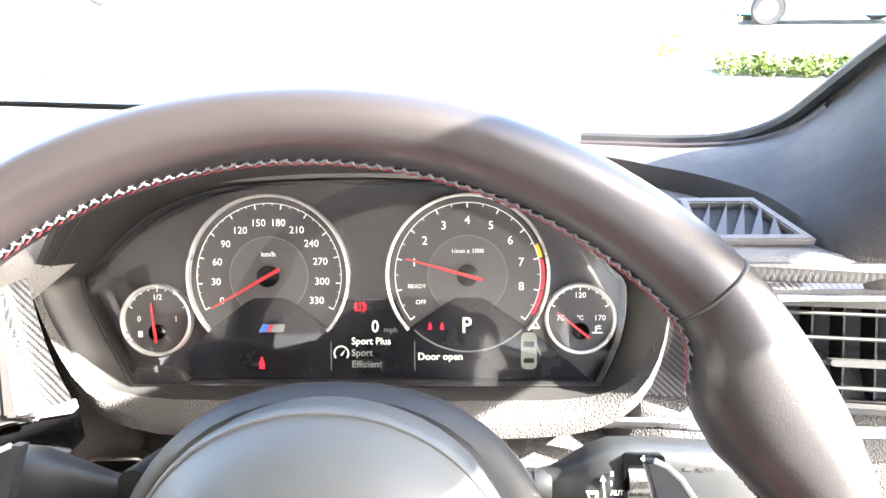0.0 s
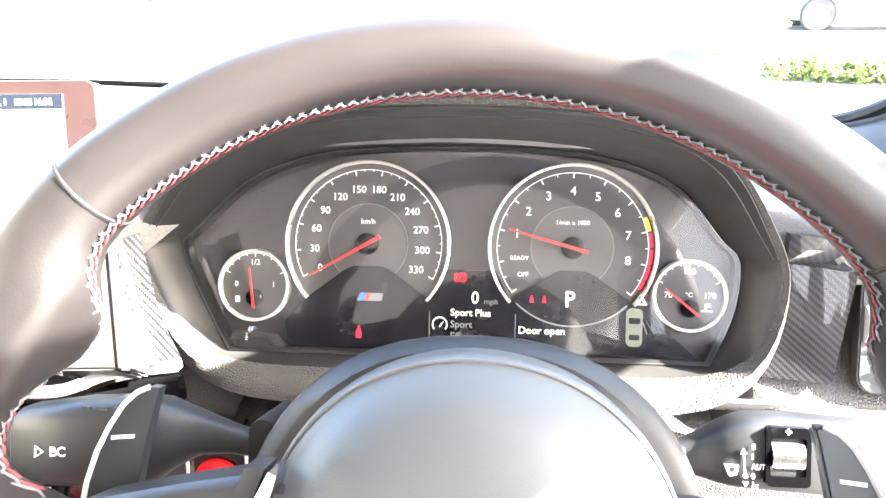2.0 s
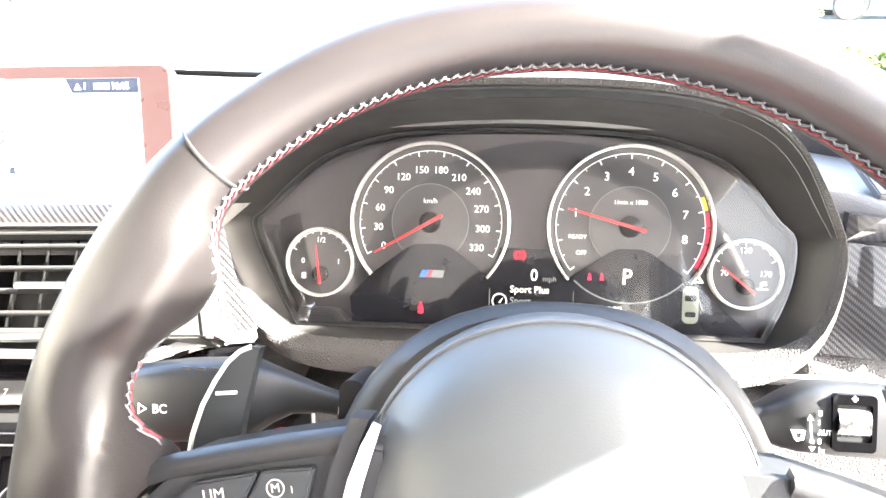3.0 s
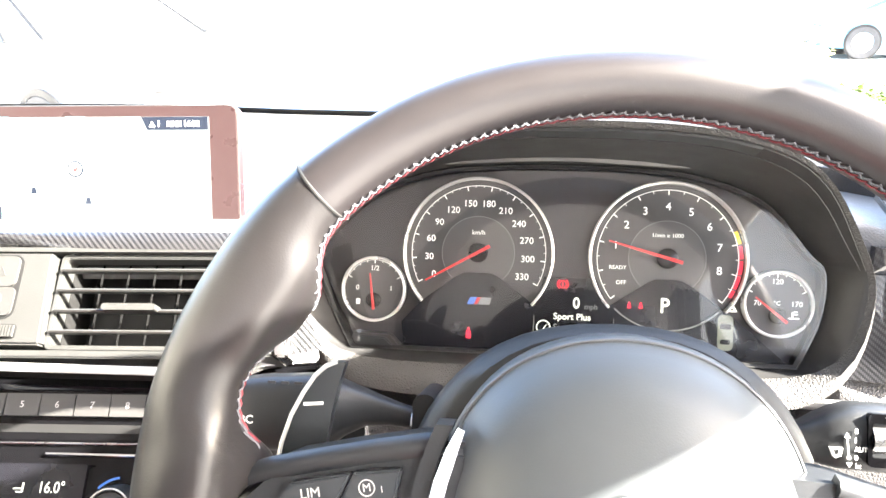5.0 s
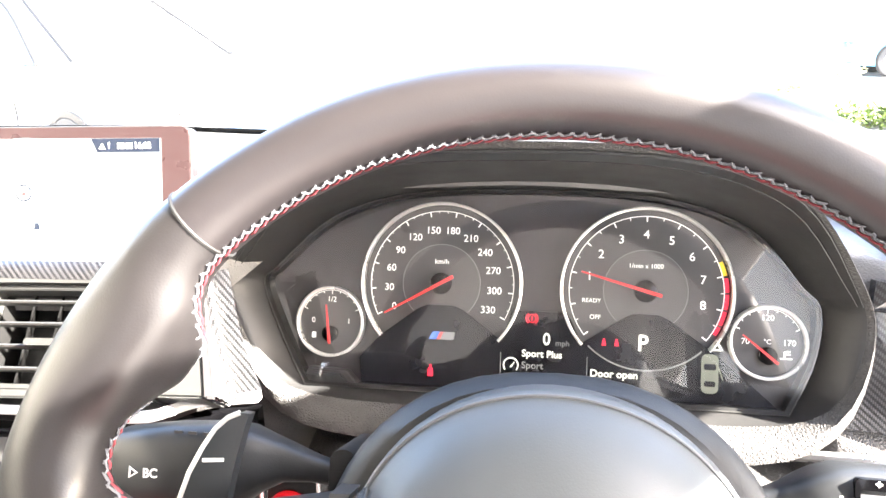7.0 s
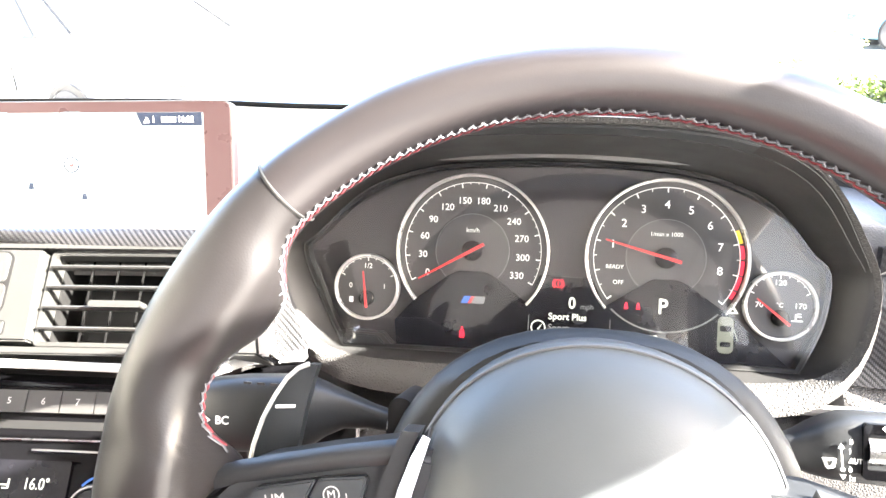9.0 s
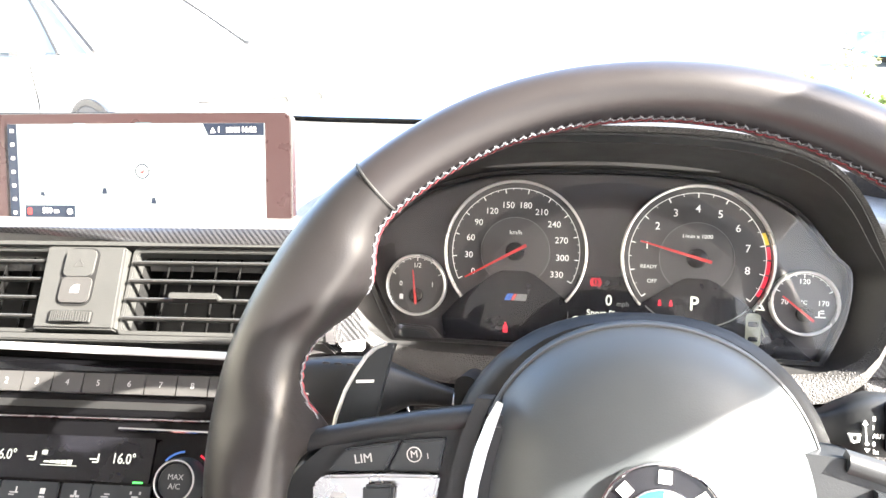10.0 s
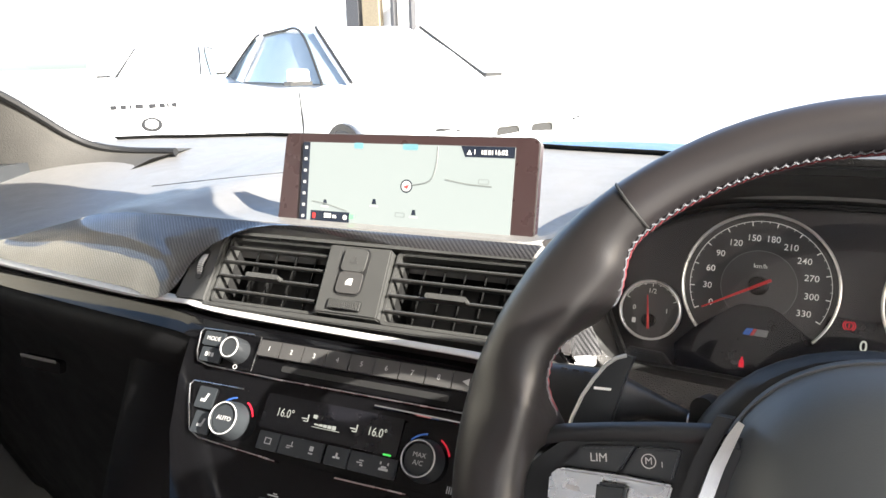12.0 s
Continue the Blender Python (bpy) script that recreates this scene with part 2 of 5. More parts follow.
# ---- steering wheel ----
THREAD = material("pale_thread", (0.085, 0.088, 0.098), 0.7, vary=0.2, blotch=300)
REDTHREAD = material("red_thread", (0.16, 0.022, 0.03), 0.7, vary=0.2, blotch=300)
PADSHINE = material("pad_edge_highlight", (0.075, 0.079, 0.083), 0.35)
SEAM = material("seam_black", (0.008, 0.008, 0.008), 0.6)
BUTTON = material("button_plastic", (0.0195, 0.0225, 0.025), 0.32, grain=0.05, size=1500)
EMBLEM = material("emblem_black", (0.01, 0.01, 0.012), 0.15, coat=0.6)
WHITEENAMEL = material("white_enamel", (0.75, 0.75, 0.75), 0.2, vary=0.03)
BLUEENAMEL = material("blue_enamel", (0.03, 0.16, 0.42), 0.2, vary=0.03)
wheel = thing("steering_wheel", WHEEL.translation, "three-spoke black leather steering wheel with grey and red stitching", "steering wheel")

# inner edge of the left half: thumb rest, waist, and the flare into the spoke
HALF = [(90, .1558), (126, .1560), (133, .1556), (136.3, .1545), (139, .1505), (141.5, .1446), (145, .1410), (150, .1412), (154.5, .1470), (158, .1512),
        (162, .1515), (165.5, .1488), (168.0, .1420), (169.8, .1310), (171.5, .1290), (174.6, .1376), (178, .1440), (183, .1480), (195, .150), (220, .158), (270, .158)]
# the right half mirrors it, turned on by the small turn of the wheel
INNER = [(176 - a, r) for a, r in HALF[::-1]] + HALF[1:]
FINE = np.arange(-94, 270.01, .5)
FINE_R = np.convolve(np.pad(np.interp(FINE, [a for a, r in INNER], [r for a, r in INNER]), 4, mode="edge"), np.array([1, 3, 6, 9, 10, 9, 6, 3, 1]) / 48, mode="valid")
OUTER = [(-90, .182), (0, .185), (35, .1845), (60, .182), (90, .1800), (120, .182), (145, .1845), (180, .185), (266, .182)]


def along(table, a):
    for (a0, r0), (a1, r1) in zip(table, table[1:]):
        if a <= a1:
            t = (a - a0) / (a1 - a0)
            t = t * t * (3 - 2 * t)
            return r0 + (r1 - r0) * t
    return table[-1][1]


def rim_point(a, phi, lift=0.0):
    """Point of the rim at the turn a, phi round its section (0 outwards, 90 to the driver)."""
    ri, ro = float(np.interp(a, FINE, FINE_R)), along(OUTER, a)
    h, c = (ro - ri) / 2 + lift, (ro + ri) / 2
    d = 0.0150 + lift + 0.12 * max(h - 0.014, 0)
    r = c + h * math.cos(radians(phi))
    return Vector((r * math.cos(radians(a)), r * math.sin(radians(a)), d * math.sin(radians(phi))))


def rim_piece(name, a0, a1, mat, label, steps):
    rows = [[rim_point(a0 + (a1 - a0) * i / steps, 360 * k / 28) for k in range(28)] for i in range(steps + 1)]
    return part(name, loft(rows, True), mat, wheel, label, WHEEL, sharp=60)


rim_piece("rim", 42.2, 131.8, LEATHER, "smooth worn black leather top of the rim", 70)
for name, a0, a1 in (("grip", -60, 41.7), ("grip", 132.3, 240)):
    rim_piece(name, a0, a1, GRIP, "shaped black leather thumb grip", 150)
rim_piece("rim_bottom", 240.5, 299.5, LEATHER, "", 40)
for a in (41.95, 132.05):
    loop = [rim_point(a, 360 * k / 36, -0.0001) for k in range(36)]
    part("seam", tube(loop, 0.0007, 6, True), SEAM, wheel, "", WHEEL)

grey, red = bmesh.new(), bmesh.new()
a = 9.0
while a < 167.5:
    step = 1.45
    wob = random.uniform(-1.5, 1.5)
    wob += float(np.interp(max(a, 176 - a), [128, 134, 141, 145, 152, 156, 160, 168], [0, 2, 12, 45, 50, 30, 20, 18]))      # the thread dips behind the thumb rests
    tube([rim_point(a, 158 + wob, 0.0002), rim_point(a + step * 0.5, 161 + wob, 0.0007), rim_point(a + step, 166 + wob, 0.0002)], [0.0003, 0.00048, 0.0003], 6, bm=grey)
    tube([rim_point(a + step * 0.55, 166 + wob, 0.0002), rim_point(a + step * 0.9, 163 + wob, 0.0007), rim_point(a + step * 1.3, 158 + wob, 0.0002)], [0.0003, 0.00042, 0.0003], 6, bm=grey)
    tube([rim_point(a + 0.1, 168 + wob, 0.0002), rim_point(a + step * 0.6, 170.5 + wob, 0.0006), rim_point(a + step * 1.05, 174 + wob, 0.0002)], [0.0003, 0.00048, 0.0003], 6, bm=red)
    a += step
part("stitching", grey, THREAD, wheel, "pale grey cross stitching on the inside of the rim", WHEEL)
part("stitching", red, REDTHREAD, wheel, "red stitching beside the grey one", WHEEL)

# airbag pad: a low dome with a rolled edge
rows = []
prof = [(1.0, -0.016), (1.006, -0.003), (1.003, 0.0010), (0.993, 0.0030), (0.978, 0.0042), (0.960, 0.0058), (0.935, 0.0088), (0.90, 0.0132), (0.84, 0.0190), (0.75, 0.0248), (0.61, 0.0300), (0.42, 0.0338), (0.2, 0.0355), (0.0001, 0.036)]
for s, w in prof:
    row = []
    for i in range(72):
        t = 2 * math.pi * i / 72
        r = 0.0765 - 0.009 * (math.cos(t) ** 4) - (0.006 if math.sin(t) < 0 else 0) * math.sin(t) ** 2
        row.append((0.001 + s * r * math.cos(t), -0.001 + s * r * math.sin(t), w))
    rows.append(row)
pad = part("airbag_cover", loft(rows, True), AIRBAG, wheel, "smooth dark grey airbag cover", WHEEL, sharp=50)

# thin paler bar laid on as the highlight of the rolled edge
part("cover_edge", tube([(0.001 + .985 * (0.0765 - 0.009 * math.cos(t) ** 4) * math.cos(t), -0.001 + .985 * (0.0765 - 0.009 * math.cos(t) ** 4) * math.sin(t), 0.0038) for t in np.linspace(radians(18), radians(162), 60)], .0007, 8), PADSHINE, wheel, "paler line for the highlight on the rolled edge", WHEEL)


def spoke(side):
    s = side
    SP = WHEEL if side < 0 else WHEEL @ Matrix.Rotation(radians(-4), 4, "Z")
    out = [(s * .148, -.030), (s * .1455, .003), (s * .138, .0125), (s * .1285, .0215), (s * .118, .0262), (s * .095, .0315), (s * .070, .0365), (s * .050, .036), (s * .050, -.034), (s * .09, -.036)]
    sp = part("spoke", prism(out, -0.012, 0.0155), PLAIN, wheel, "", SP, bevel=0.004, seg=3)
    # rounded ridge above the buttons
    part("spoke_ridge", loft([[(s * x, y + dy, w + dw) for dy, dw in ((0, 0), (.0035, .0025), (.0065, .0015), (.008, -.003), (.004, -.006))] for x, y, w in
         ((.142, .0125, .013), (.125, .0185, .0150), (.105, .0235, .0160), (.085, .0280, .0165), (.066, .0315, .0165))], True), PLAIN, sp, "", SP, sharp=60)
    lim = [(s * .1225, .0102), (s * .1150, .0196), (s * .0930, .0246), (s * .0985, .0128)]
    m1 = [(s * .0974, .0130), (s * .0922, .0248), (s * .0752, .0272), (s * .0772, .0148)]
    b1 = part("button", prism(lim, 0.0150, 0.0196), BUTTON, sp, "", SP, bevel=0.0007)
    b2 = part("button", prism(m1, 0.0150, 0.0196), BUTTON, sp, "", SP, bevel=0.0007)
    sw = [(s * .1275, .0045), (s * .1235, .0086), (s * .0985, .0115), (s * .0765, .0130), (s * .0800, -.0080), (s * .1050, -.0115), (s * .1270, -.0060)]
    part("switch_panel", prism(sw, 0.0150, 0.0205), SATIN, sp, "satin silver switch panel", SP, bevel=0.001)
    rk = [(s * .1060, .0075), (s * .0935, .0092), (s * .0945, -.0055), (s * .1055, -.0070)]
    part("rocker", prism(rk, 0.0205, 0.0245), BUTTON, sp, "", SP, bevel=0.0012)
    part("mark", prism([(s * .1165 + x, .0018 + y) for x, y in rounded(.006, .0022, .0005)], 0.0205, 0.0207), GREYPRINT, sp, "", SP)
    # bright trim beside the pad
    path = [(s * .0545, .0435), (s * .0575, .0360), (s * .0610, .0250), (s * .0638, .0120), (s * .0650, -.002), (s * .0645, -.020)]
    w = (.0012, .0020, .0024, .0025, .0025, .0024)
    if side > 0:
        path, w = path[3:], w[3:]
    out = [(x - d, y) for (x, y), d in zip(path, w)] + [(x + d, y - .001) for (x, y), d in zip(path[::-1], w[::-1])]
    part("spoke_trim", prism(out, 0.010, 0.0225), CHROME, sp, "bright satin metal trim", SP, bevel=0.0009)
    gap = [(x + s * 0.0062, y) for x, y in path]
    out = [(x - .0030, y) for x, y in gap] + [(x + .0030, y) for x, y in gap[::-1]]
    if side < 0:
        part("trim_base", prism(out, 0.008, 0.0195), PLAIN, sp, "", SP, bevel=0.0008)
    return sp, b1, b2


sp, b1, b2 = spoke(-1)
lettering("LIM", 0.0050, -0.1075, 0.0165, 0.0197, CONPRINT, b1, WHEEL, turn=radians(11))
lettering("M", 0.0040, -0.0872, 0.0200, 0.0197, CONPRINT, b2, WHEEL, turn=radians(11))
lettering("1", 0.0032, -0.0818, 0.0198, 0.0197, CONPRINT, b2, WHEEL, turn=radians(11))
part("mark", ringed([(-.0872 + .0030 * math.cos(t), .0200 + .0030 * math.sin(t)) for t in np.linspace(0, 6.283, 25)[:-1]],
                    [(-.0872 + .0026 * math.cos(t), .0200 + .0026 * math.sin(t)) for t in np.linspace(0, 6.283, 25)[:-1]], .0196, .0198), CONPRINT, b2, "", WHEEL)
spoke(1)
part("spoke", prism([(-.03, -.06), (-.022, -.158), (.022, -.158), (.03, -.06)], -0.014, 0.006), PLAIN, wheel, "", WHEEL, bevel=0.004)
for s in (-1, 1):
    out = [(-.105, .0590), (-.1085, .0592), (-.113, .0572), (-.1175, .0530), (-.122, .0460), (-.1265, .0370), (-.1300, .0260), (-.1320, .0140), (-.1325, .004),
           (-.1140, .004), (-.1128, .0200), (-.1100, .0380), (-.1070, .0520)]
    out = [(x if s < 0 else -x + 0.002, y - (0 if s < 0 else .004)) for x, y in out]
    pd = part("shift_paddle", prism(out, -0.0165, -0.0115), BUTTON, wheel, "dark shift paddle with a pale edge", WHEEL, bevel=0.0011)
    edge = [Vector((x, y, -0.0116)) for x, y in out[1:9]]
    part("paddle_edge", tube(edge, 0.0010, 6), SILVER, pd, "", WHEEL)
    bar = [(-.1215, .0410), (-.1135, .0418), (-.1134, .0430), (-.1215, .0423)]
    bar = [(x if s < 0 else -x + 0.002, y - (0 if s < 0 else .004)) for x, y in bar]
    part("mark", prism(bar, -0.0114, -0.0111), PRINT, pd, "", WHEEL)
# emblem
EM = WHEEL @ Matrix.Translation((0.0035, 0.0075, 0.0345)) @ Matrix.Rotation(radians(-2), 4, "Z")
em = part("emblem", lathe([(0, .0012), (.0205, .0016), (.0213, .0022), (.0218, .0012), (.0218, -.002)], 64), EMBLEM, wheel, "round enamel emblem", EM)
part("emblem_ring", lathe([(.0210, .0016), (.0213, .0027), (.0219, .0027), (.0222, .0010)], 64), CHROME, em, "", EM)
part("emblem_ring", lathe([(.0122, .0014), (.0124, .0024), (.0130, .0024), (.0132, .0014)], 64), CHROME, em, "", EM)
for q in range(4):
    pie = [(0, 0)] + [(.0122 * math.cos(radians(90 * q + t)), .0122 * math.sin(radians(90 * q + t))) for t in range(0, 91, 10)]
    part("emblem_field", prism(pie, .0012, .0021), (WHITEENAMEL, BLUEENAMEL)[q % 2], em, "", EM)
for t in (140, 90, 40):
    c, s = math.cos(radians(t)), math.sin(radians(t))
    bar = [(c * r - s * d, s * r + c * d) for r, d in ((.0148, -.0022), (.0192, -.0022), (.0192, .0022), (.0148, .0022))]
    part("emblem_bar", prism(bar, .0014, .0022), WHITEENAMEL, em, "", EM)
for x, wdt in ((-.0500, .0016), (-.0462, .0034), (-.0415, .0030)):
    part("embossed_bar", prism([(x + dx, -.0030 + dy) for dx, dy in rounded(wdt, .0046, .0006)], .0245, .0282), AIRBAG, wheel, "", WHEEL)

# ---- steering column and stalks ----
column = thing("column_shroud", WHEEL @ Vector((0, 0, -0.06)), "dark plastic steering column shroud behind the wheel", "column shroud")
rows = []
for w, rx, top, bot in ((-0.015, .072, .0750, -.05), (-0.021, .078, .0785, -.055), (-0.030, .081, .0780, -.06), (-0.046, .081, .0735, -.06), (-0.064, .078, .0680, -.065), (-0.10, .070, .058, -.07), (-0.155, .066, .045, -.07)):
    rows.append([(0.002 + rx * math.copysign(abs(math.cos(t)) ** 0.85, math.cos(t)) * (1.06 if math.cos(t) < 0 else 1.0), (top if math.sin(t) > 0 else -bot) * math.sin(t), w) for t in (2 * math.pi * i / 48 for i in range(48))])
part("shroud", loft(rows, True), SHROUDM, column, "", WHEEL, sharp=50)
for s in (-1, 1):
    part("stalk_slot", prism([(s * .0755 + x, (.030 if s < 0 else .022) + y) for x, y in rounded(.010, .030 if s < 0 else .014, .0045)], *((-.062, -.030) if s < 0 else (-.088, -.070))), SEAM, column, "", WHEEL, bevel=0.001)
    part("stalk_collar", lathe([(0, -.003), (.0058, -.003), (.0064, 0), (.0058, .004), (0, .004)], 24), (SATIN if s < 0 else PLAIN), column, "", WHEEL @ Matrix.Translation((s * .0790, .030 if s < 0 else .0265, -.040 if s < 0 else -.072)) @ Matrix.Rotation(radians(90), 4, "Y"))


def stalk(name, label, sections, w0):
    ob = thing(name, WHEEL @ Vector((sections[-1][0], sections[-1][1], w0)), label, "control stalk")
    rows = []
    for x, cy, hy, hw, cw in sections:
        row = []
        for i in range(28):
            t = 2 * math.pi * i / 28
            c, s = math.cos(t), math.sin(t)
            p = 0.55
            row.append((x, cy + hy * math.copysign(abs(s) ** p, s), w0 + cw + hw * math.copysign(abs(c) ** p, c)))
        rows.append(row)
    part("lever", loft(rows, True), PLAIN, ob, "", WHEEL, sharp=50)
    return ob


left = stalk("indicator_stalk", "dark plastic indicator stalk with white button symbols", [
    (-.1745, .0290, .0130, .010, 0), (-.1725, .0292, .0148, .012, 0), (-.150, .0310, .0165, .0130, 0), (-.128, .0325, .0165, .0130, 0), (-.119, .0330, .0155, .0120, 0),
    (-.111, .0345, .0110, .0090, -.001), (-.103, .0350, .0075, .0070, -.002), (-.092, .0335, .0052, .0055, -.002), (-.080, .0315, .0042, .0045, -.001), (-.064, .0305, .0042, .0045, 0)], -0.044)
part("end_button", loft([[(-.1746 - d, .029 + hy * math.copysign(abs(math.sin(t)) ** .6, math.sin(t)), -.044 + .0085 * math.copysign(abs(math.cos(t)) ** .6, math.cos(t))) for t in (2 * math.pi * i / 20 for i in range(20))] for d, hy in ((0, .0115), (.003, .011), (.0042, .009))], True), BUTTON, left, "", WHEEL)
lettering("BC", 0.0050, -0.1535, 0.0295, -0.0308, PRINT, left, WHEEL, turn=radians(2), bold=0.0001)
tri = [(-.1625, .0271), (-.1625, .0317), (-.1588, .0294)]
tin = [(-.1620, .0279), (-.1620, .0309), (-.1597, .0294)]
part("symbol", ringed(tri, tin, -.0311, -.0307), PRINT, left, "", WHEEL)
for dx in (0, .006, .012):
    part("symbol", prism([(-.143 + dx + x, .0462 + y) for x, y in rounded(.0035, .0012, .0004)], -.0320, -.0314), NUMBUTTON, left, "", WHEEL)
# washer symbol on the side towards the cluster
for x, y, wd, ht in ((-.1268, .0350, .0050, .0008), (-.1290, .0318, .0008, .0060), (-.1246, .0318, .0008, .0060), (-.1268, .0288, .0050, .0008)):
    part("symbol", prism([(x + a, y + b) for a, b in rounded(wd, ht, .0003)], -.0313, -.0309), PRINT, left, "", WHEEL)

right = stalk("wiper_stalk", "dark plastic wiper stalk with printed settings and a roller", [
    (.176, .0285, .0125, .010, 0), (.172, .0287, .0140, .012, 0), (.150, .0298, .0145, .0130, 0), (.130, .0308, .0146, .0130, 0), (.117, .0312, .0145, .0130, 0), (.108, .0313, .0142, .0128, 0),
    (.101, .0302, .0128, .0120, 0), (.0955, .0290, .0108, .0110, -.001), (.0895, .0277, .0082, .0085, -.002), (.084, .0270, .0064, .0065, -.002), (.077, .0266, .0054, .0055, -.001), (.064, .0262, .0045, .0045, 0)], -0.073)
WS = -.0598      # printed face of the stalk
for text, y in (("II", .0352), ("I", .0314), ("AUTO", .0276), ("0", .0240), ("1x", .0206)):
    lettering(text, 0.0029, 0.1056, y, WS, PRINT, right, WHEEL, align="LEFT", wide=.9, bold=.00003)
part("symbol", prism([(.1032, .0240), (.1036, .0240), (.1029, .0325), (.1025, .0325)], WS - .0006, WS + .0001), PRINT, right, "", WHEEL)
part("symbol", prism([(.1015, .0323), (.1038, .0325), (.1025, .0345)], WS - .0006, WS + .0001), PRINT, right, "", WHEEL)
part("symbol", prism([(.1025, .0218), (.1047, .0218), (.1036, .0200)], WS - .0006, WS + .0001), PRINT, right, "", WHEEL)
part("symbol", disc(.0008, WS - .0006, WS + .0001, .1035, .0240, 16), PRINT, right, "", WHEEL)
part("symbol", ringed([(.0962, .0276), (.1008, .0280), (.1002, .0245), (.0976, .0238)], [(.0968, .0271), (.1002, .0274), (.0997, .0249), (.0980, .0243)], WS - .003, WS + .0003), PRINT, right, "", WHEEL)
rl = part("roller_frame", ringed(rounded(.0165, .0225, .002, .1188, .0320), rounded(.0130, .0145, .001, .1188, .0320), WS - .006, WS + .0010), GLOSS, right, "", WHEEL)
part("roller", loft([[(.1128 + .0120 * i / 8, .0320 + .0072 * math.cos(t), WS - .0050 + .0072 * math.sin(t)) for t in (2 * math.pi * k / 24 for k in range(24))] for i in range(9)], True), SATIN, rl, "ribbed silver roller", WHEEL)
part("symbol", boxed((.1190, .0328, WS + .0022), (.0050, .0005, .0004)), SEAM, rl, "", WHEEL)
for wd, ht in ((.0022, .0007), (.0007, .0022)):
    part("symbol", prism([(.1185 + x, .0418 + y) for x, y in rounded(wd, ht, .0003)], WS + .0008, WS + .0013), PRINT, right, "", WHEEL)
lettering("AUTO", 0.0028, 0.1440, 0.0372, WS, NUMBUTTON, right, WHEEL)
part("symbol", prism([(.1365 + x, .0372 + y) for x, y in rounded(.0036, .0009, .0004)], WS - .0006, WS + .0001), NUMBUTTON, right, "", WHEEL)

# the wheel is dished: its rim stands nearer to the driver than hub and spokes, more so on the console's side
HEAD = Vector((-.065, -.053, 1.120))      # the driver's side, towards which the rim stands out


def dish(ob, depth, slant):
    for piece in ob.children_recursive:
        if piece.parent != ob or not piece.name.startswith(("rim", "grip", "stitching", "seam")):
            continue
        back = WHEEL.inverted()
        for v in piece.data.vertices:
            q = back @ v.co
            k = max(0.0, min(1.0, (math.hypot(q.x, q.y) - .128) / .024))
            v.co = HEAD + (v.co - HEAD) * (1 - (depth - slant * max(-1.0, min(1.0, q.x / .115))) * k * k * (3 - 2 * k))


dish(wheel, .07, .045)

# ---- instrument cluster ----
DIMLINE = material("dim_dial_line", (0.16, 0.16, 0.16), 0.5)
SCREENBLACK = material("cluster_display_black", (0.006, 0.006, 0.008), 0.25, vary=0.05)
LCDWHITE = material("display_white", (0.95, 0.97, 0.85), 0.4, vary=0.02, emit=1.1, dark=0.2)
LCDGREEN = material("display_dim_white", (0.45, 0.48, 0.38), 0.4, vary=0.02, emit=0.18, dark=0.2)
LCDGREY = material("display_grey", (0.33, 0.34, 0.33), 0.4, vary=0.02, emit=0.5, dark=0.2)
STRIPEB = material("stripe_blue", (0.05, 0.15, 0.5), 0.4, emit=0.8, dark=0.4)
STRIPER = material("stripe_red", (0.6, 0.05, 0.05), 0.4, emit=0.6, dark=0.4)
cluster = thing("instrument_cluster", CLUSTER @ Vector((-0.01, -0.075, -0.01)), "instrument cluster with white-ringed dials and red needles", "instrument cluster")


def glass_outline():
    ctrl = [(-.1375, -.0690), (-.153, -.040), (-.1655, -.010), (-.158, .000), (-.131, .0260), (-.108, .0380), (-.080, .0455), (-.045, .0485), (-.005, .0492),
            (.035, .0485), (.070, .0450), (.096, .0375), (.118, .0250), (.138, .000), (.1480, -.012), (.1455, -.040), (.1335, -.0690)]
    out = [(p.x, p.y) for p in spline([(x, y, 0) for x, y in ctrl], 56)]
    n = 16
    out += [(.1335 + (-.1375 - .1335) * i / n, -.0690) for i in range(1, n)]
    return out


GO = glass_outline()
part("backing", prism(GO, -.0100, -.0060), BACK, cluster, "matt black cluster face", CLUSTER)


def arc_ring(cx, cy, r0, r1, z0, z1, a0, a1, n=72, mat=CHROME, parent=None, name="ring", label="", edge=0.0):
    prof = [(r1, z0), (r1, z1 - edge), ((r0 + r1) / 2, z1), (r0, z1 - edge), (r0, z0), (r1, z0)]
    bm = lathe(prof, n, None, None, a0, a1)
    return part(name, bm, mat, parent, label, CLUSTER @ Matrix.Translation((cx, cy, 0)))


def tick(parent, cx, cy, a, r0, r1, wd, mat=PRINT, z=-0.0028):
    c, s = math.cos(radians(a)), math.sin(radians(a))
    pts = [(cx + c * r - s * d, cy + s * r + c * d) for r, d in ((r0, -wd / 2), (r1, -wd / 2), (r1, wd / 2), (r0, wd / 2))]
    return part("tick", prism(pts, z, z + .0002), mat, parent, "", CLUSTER)


def needle(parent, cx, cy, a, length, tail, wd):
    c, s = math.cos(radians(a)), math.sin(radians(a))
    pts = [(cx + c * r - s * d, cy + s * r + c * d) for r, d in ((-tail, -wd * .75), (length, -wd * .32), (length, wd * .32), (-tail, wd * .75))]
    return part("needle", prism(pts, .0020, .0034), NEEDLE, parent, "red needle", CLUSTER, bevel=0.0003)


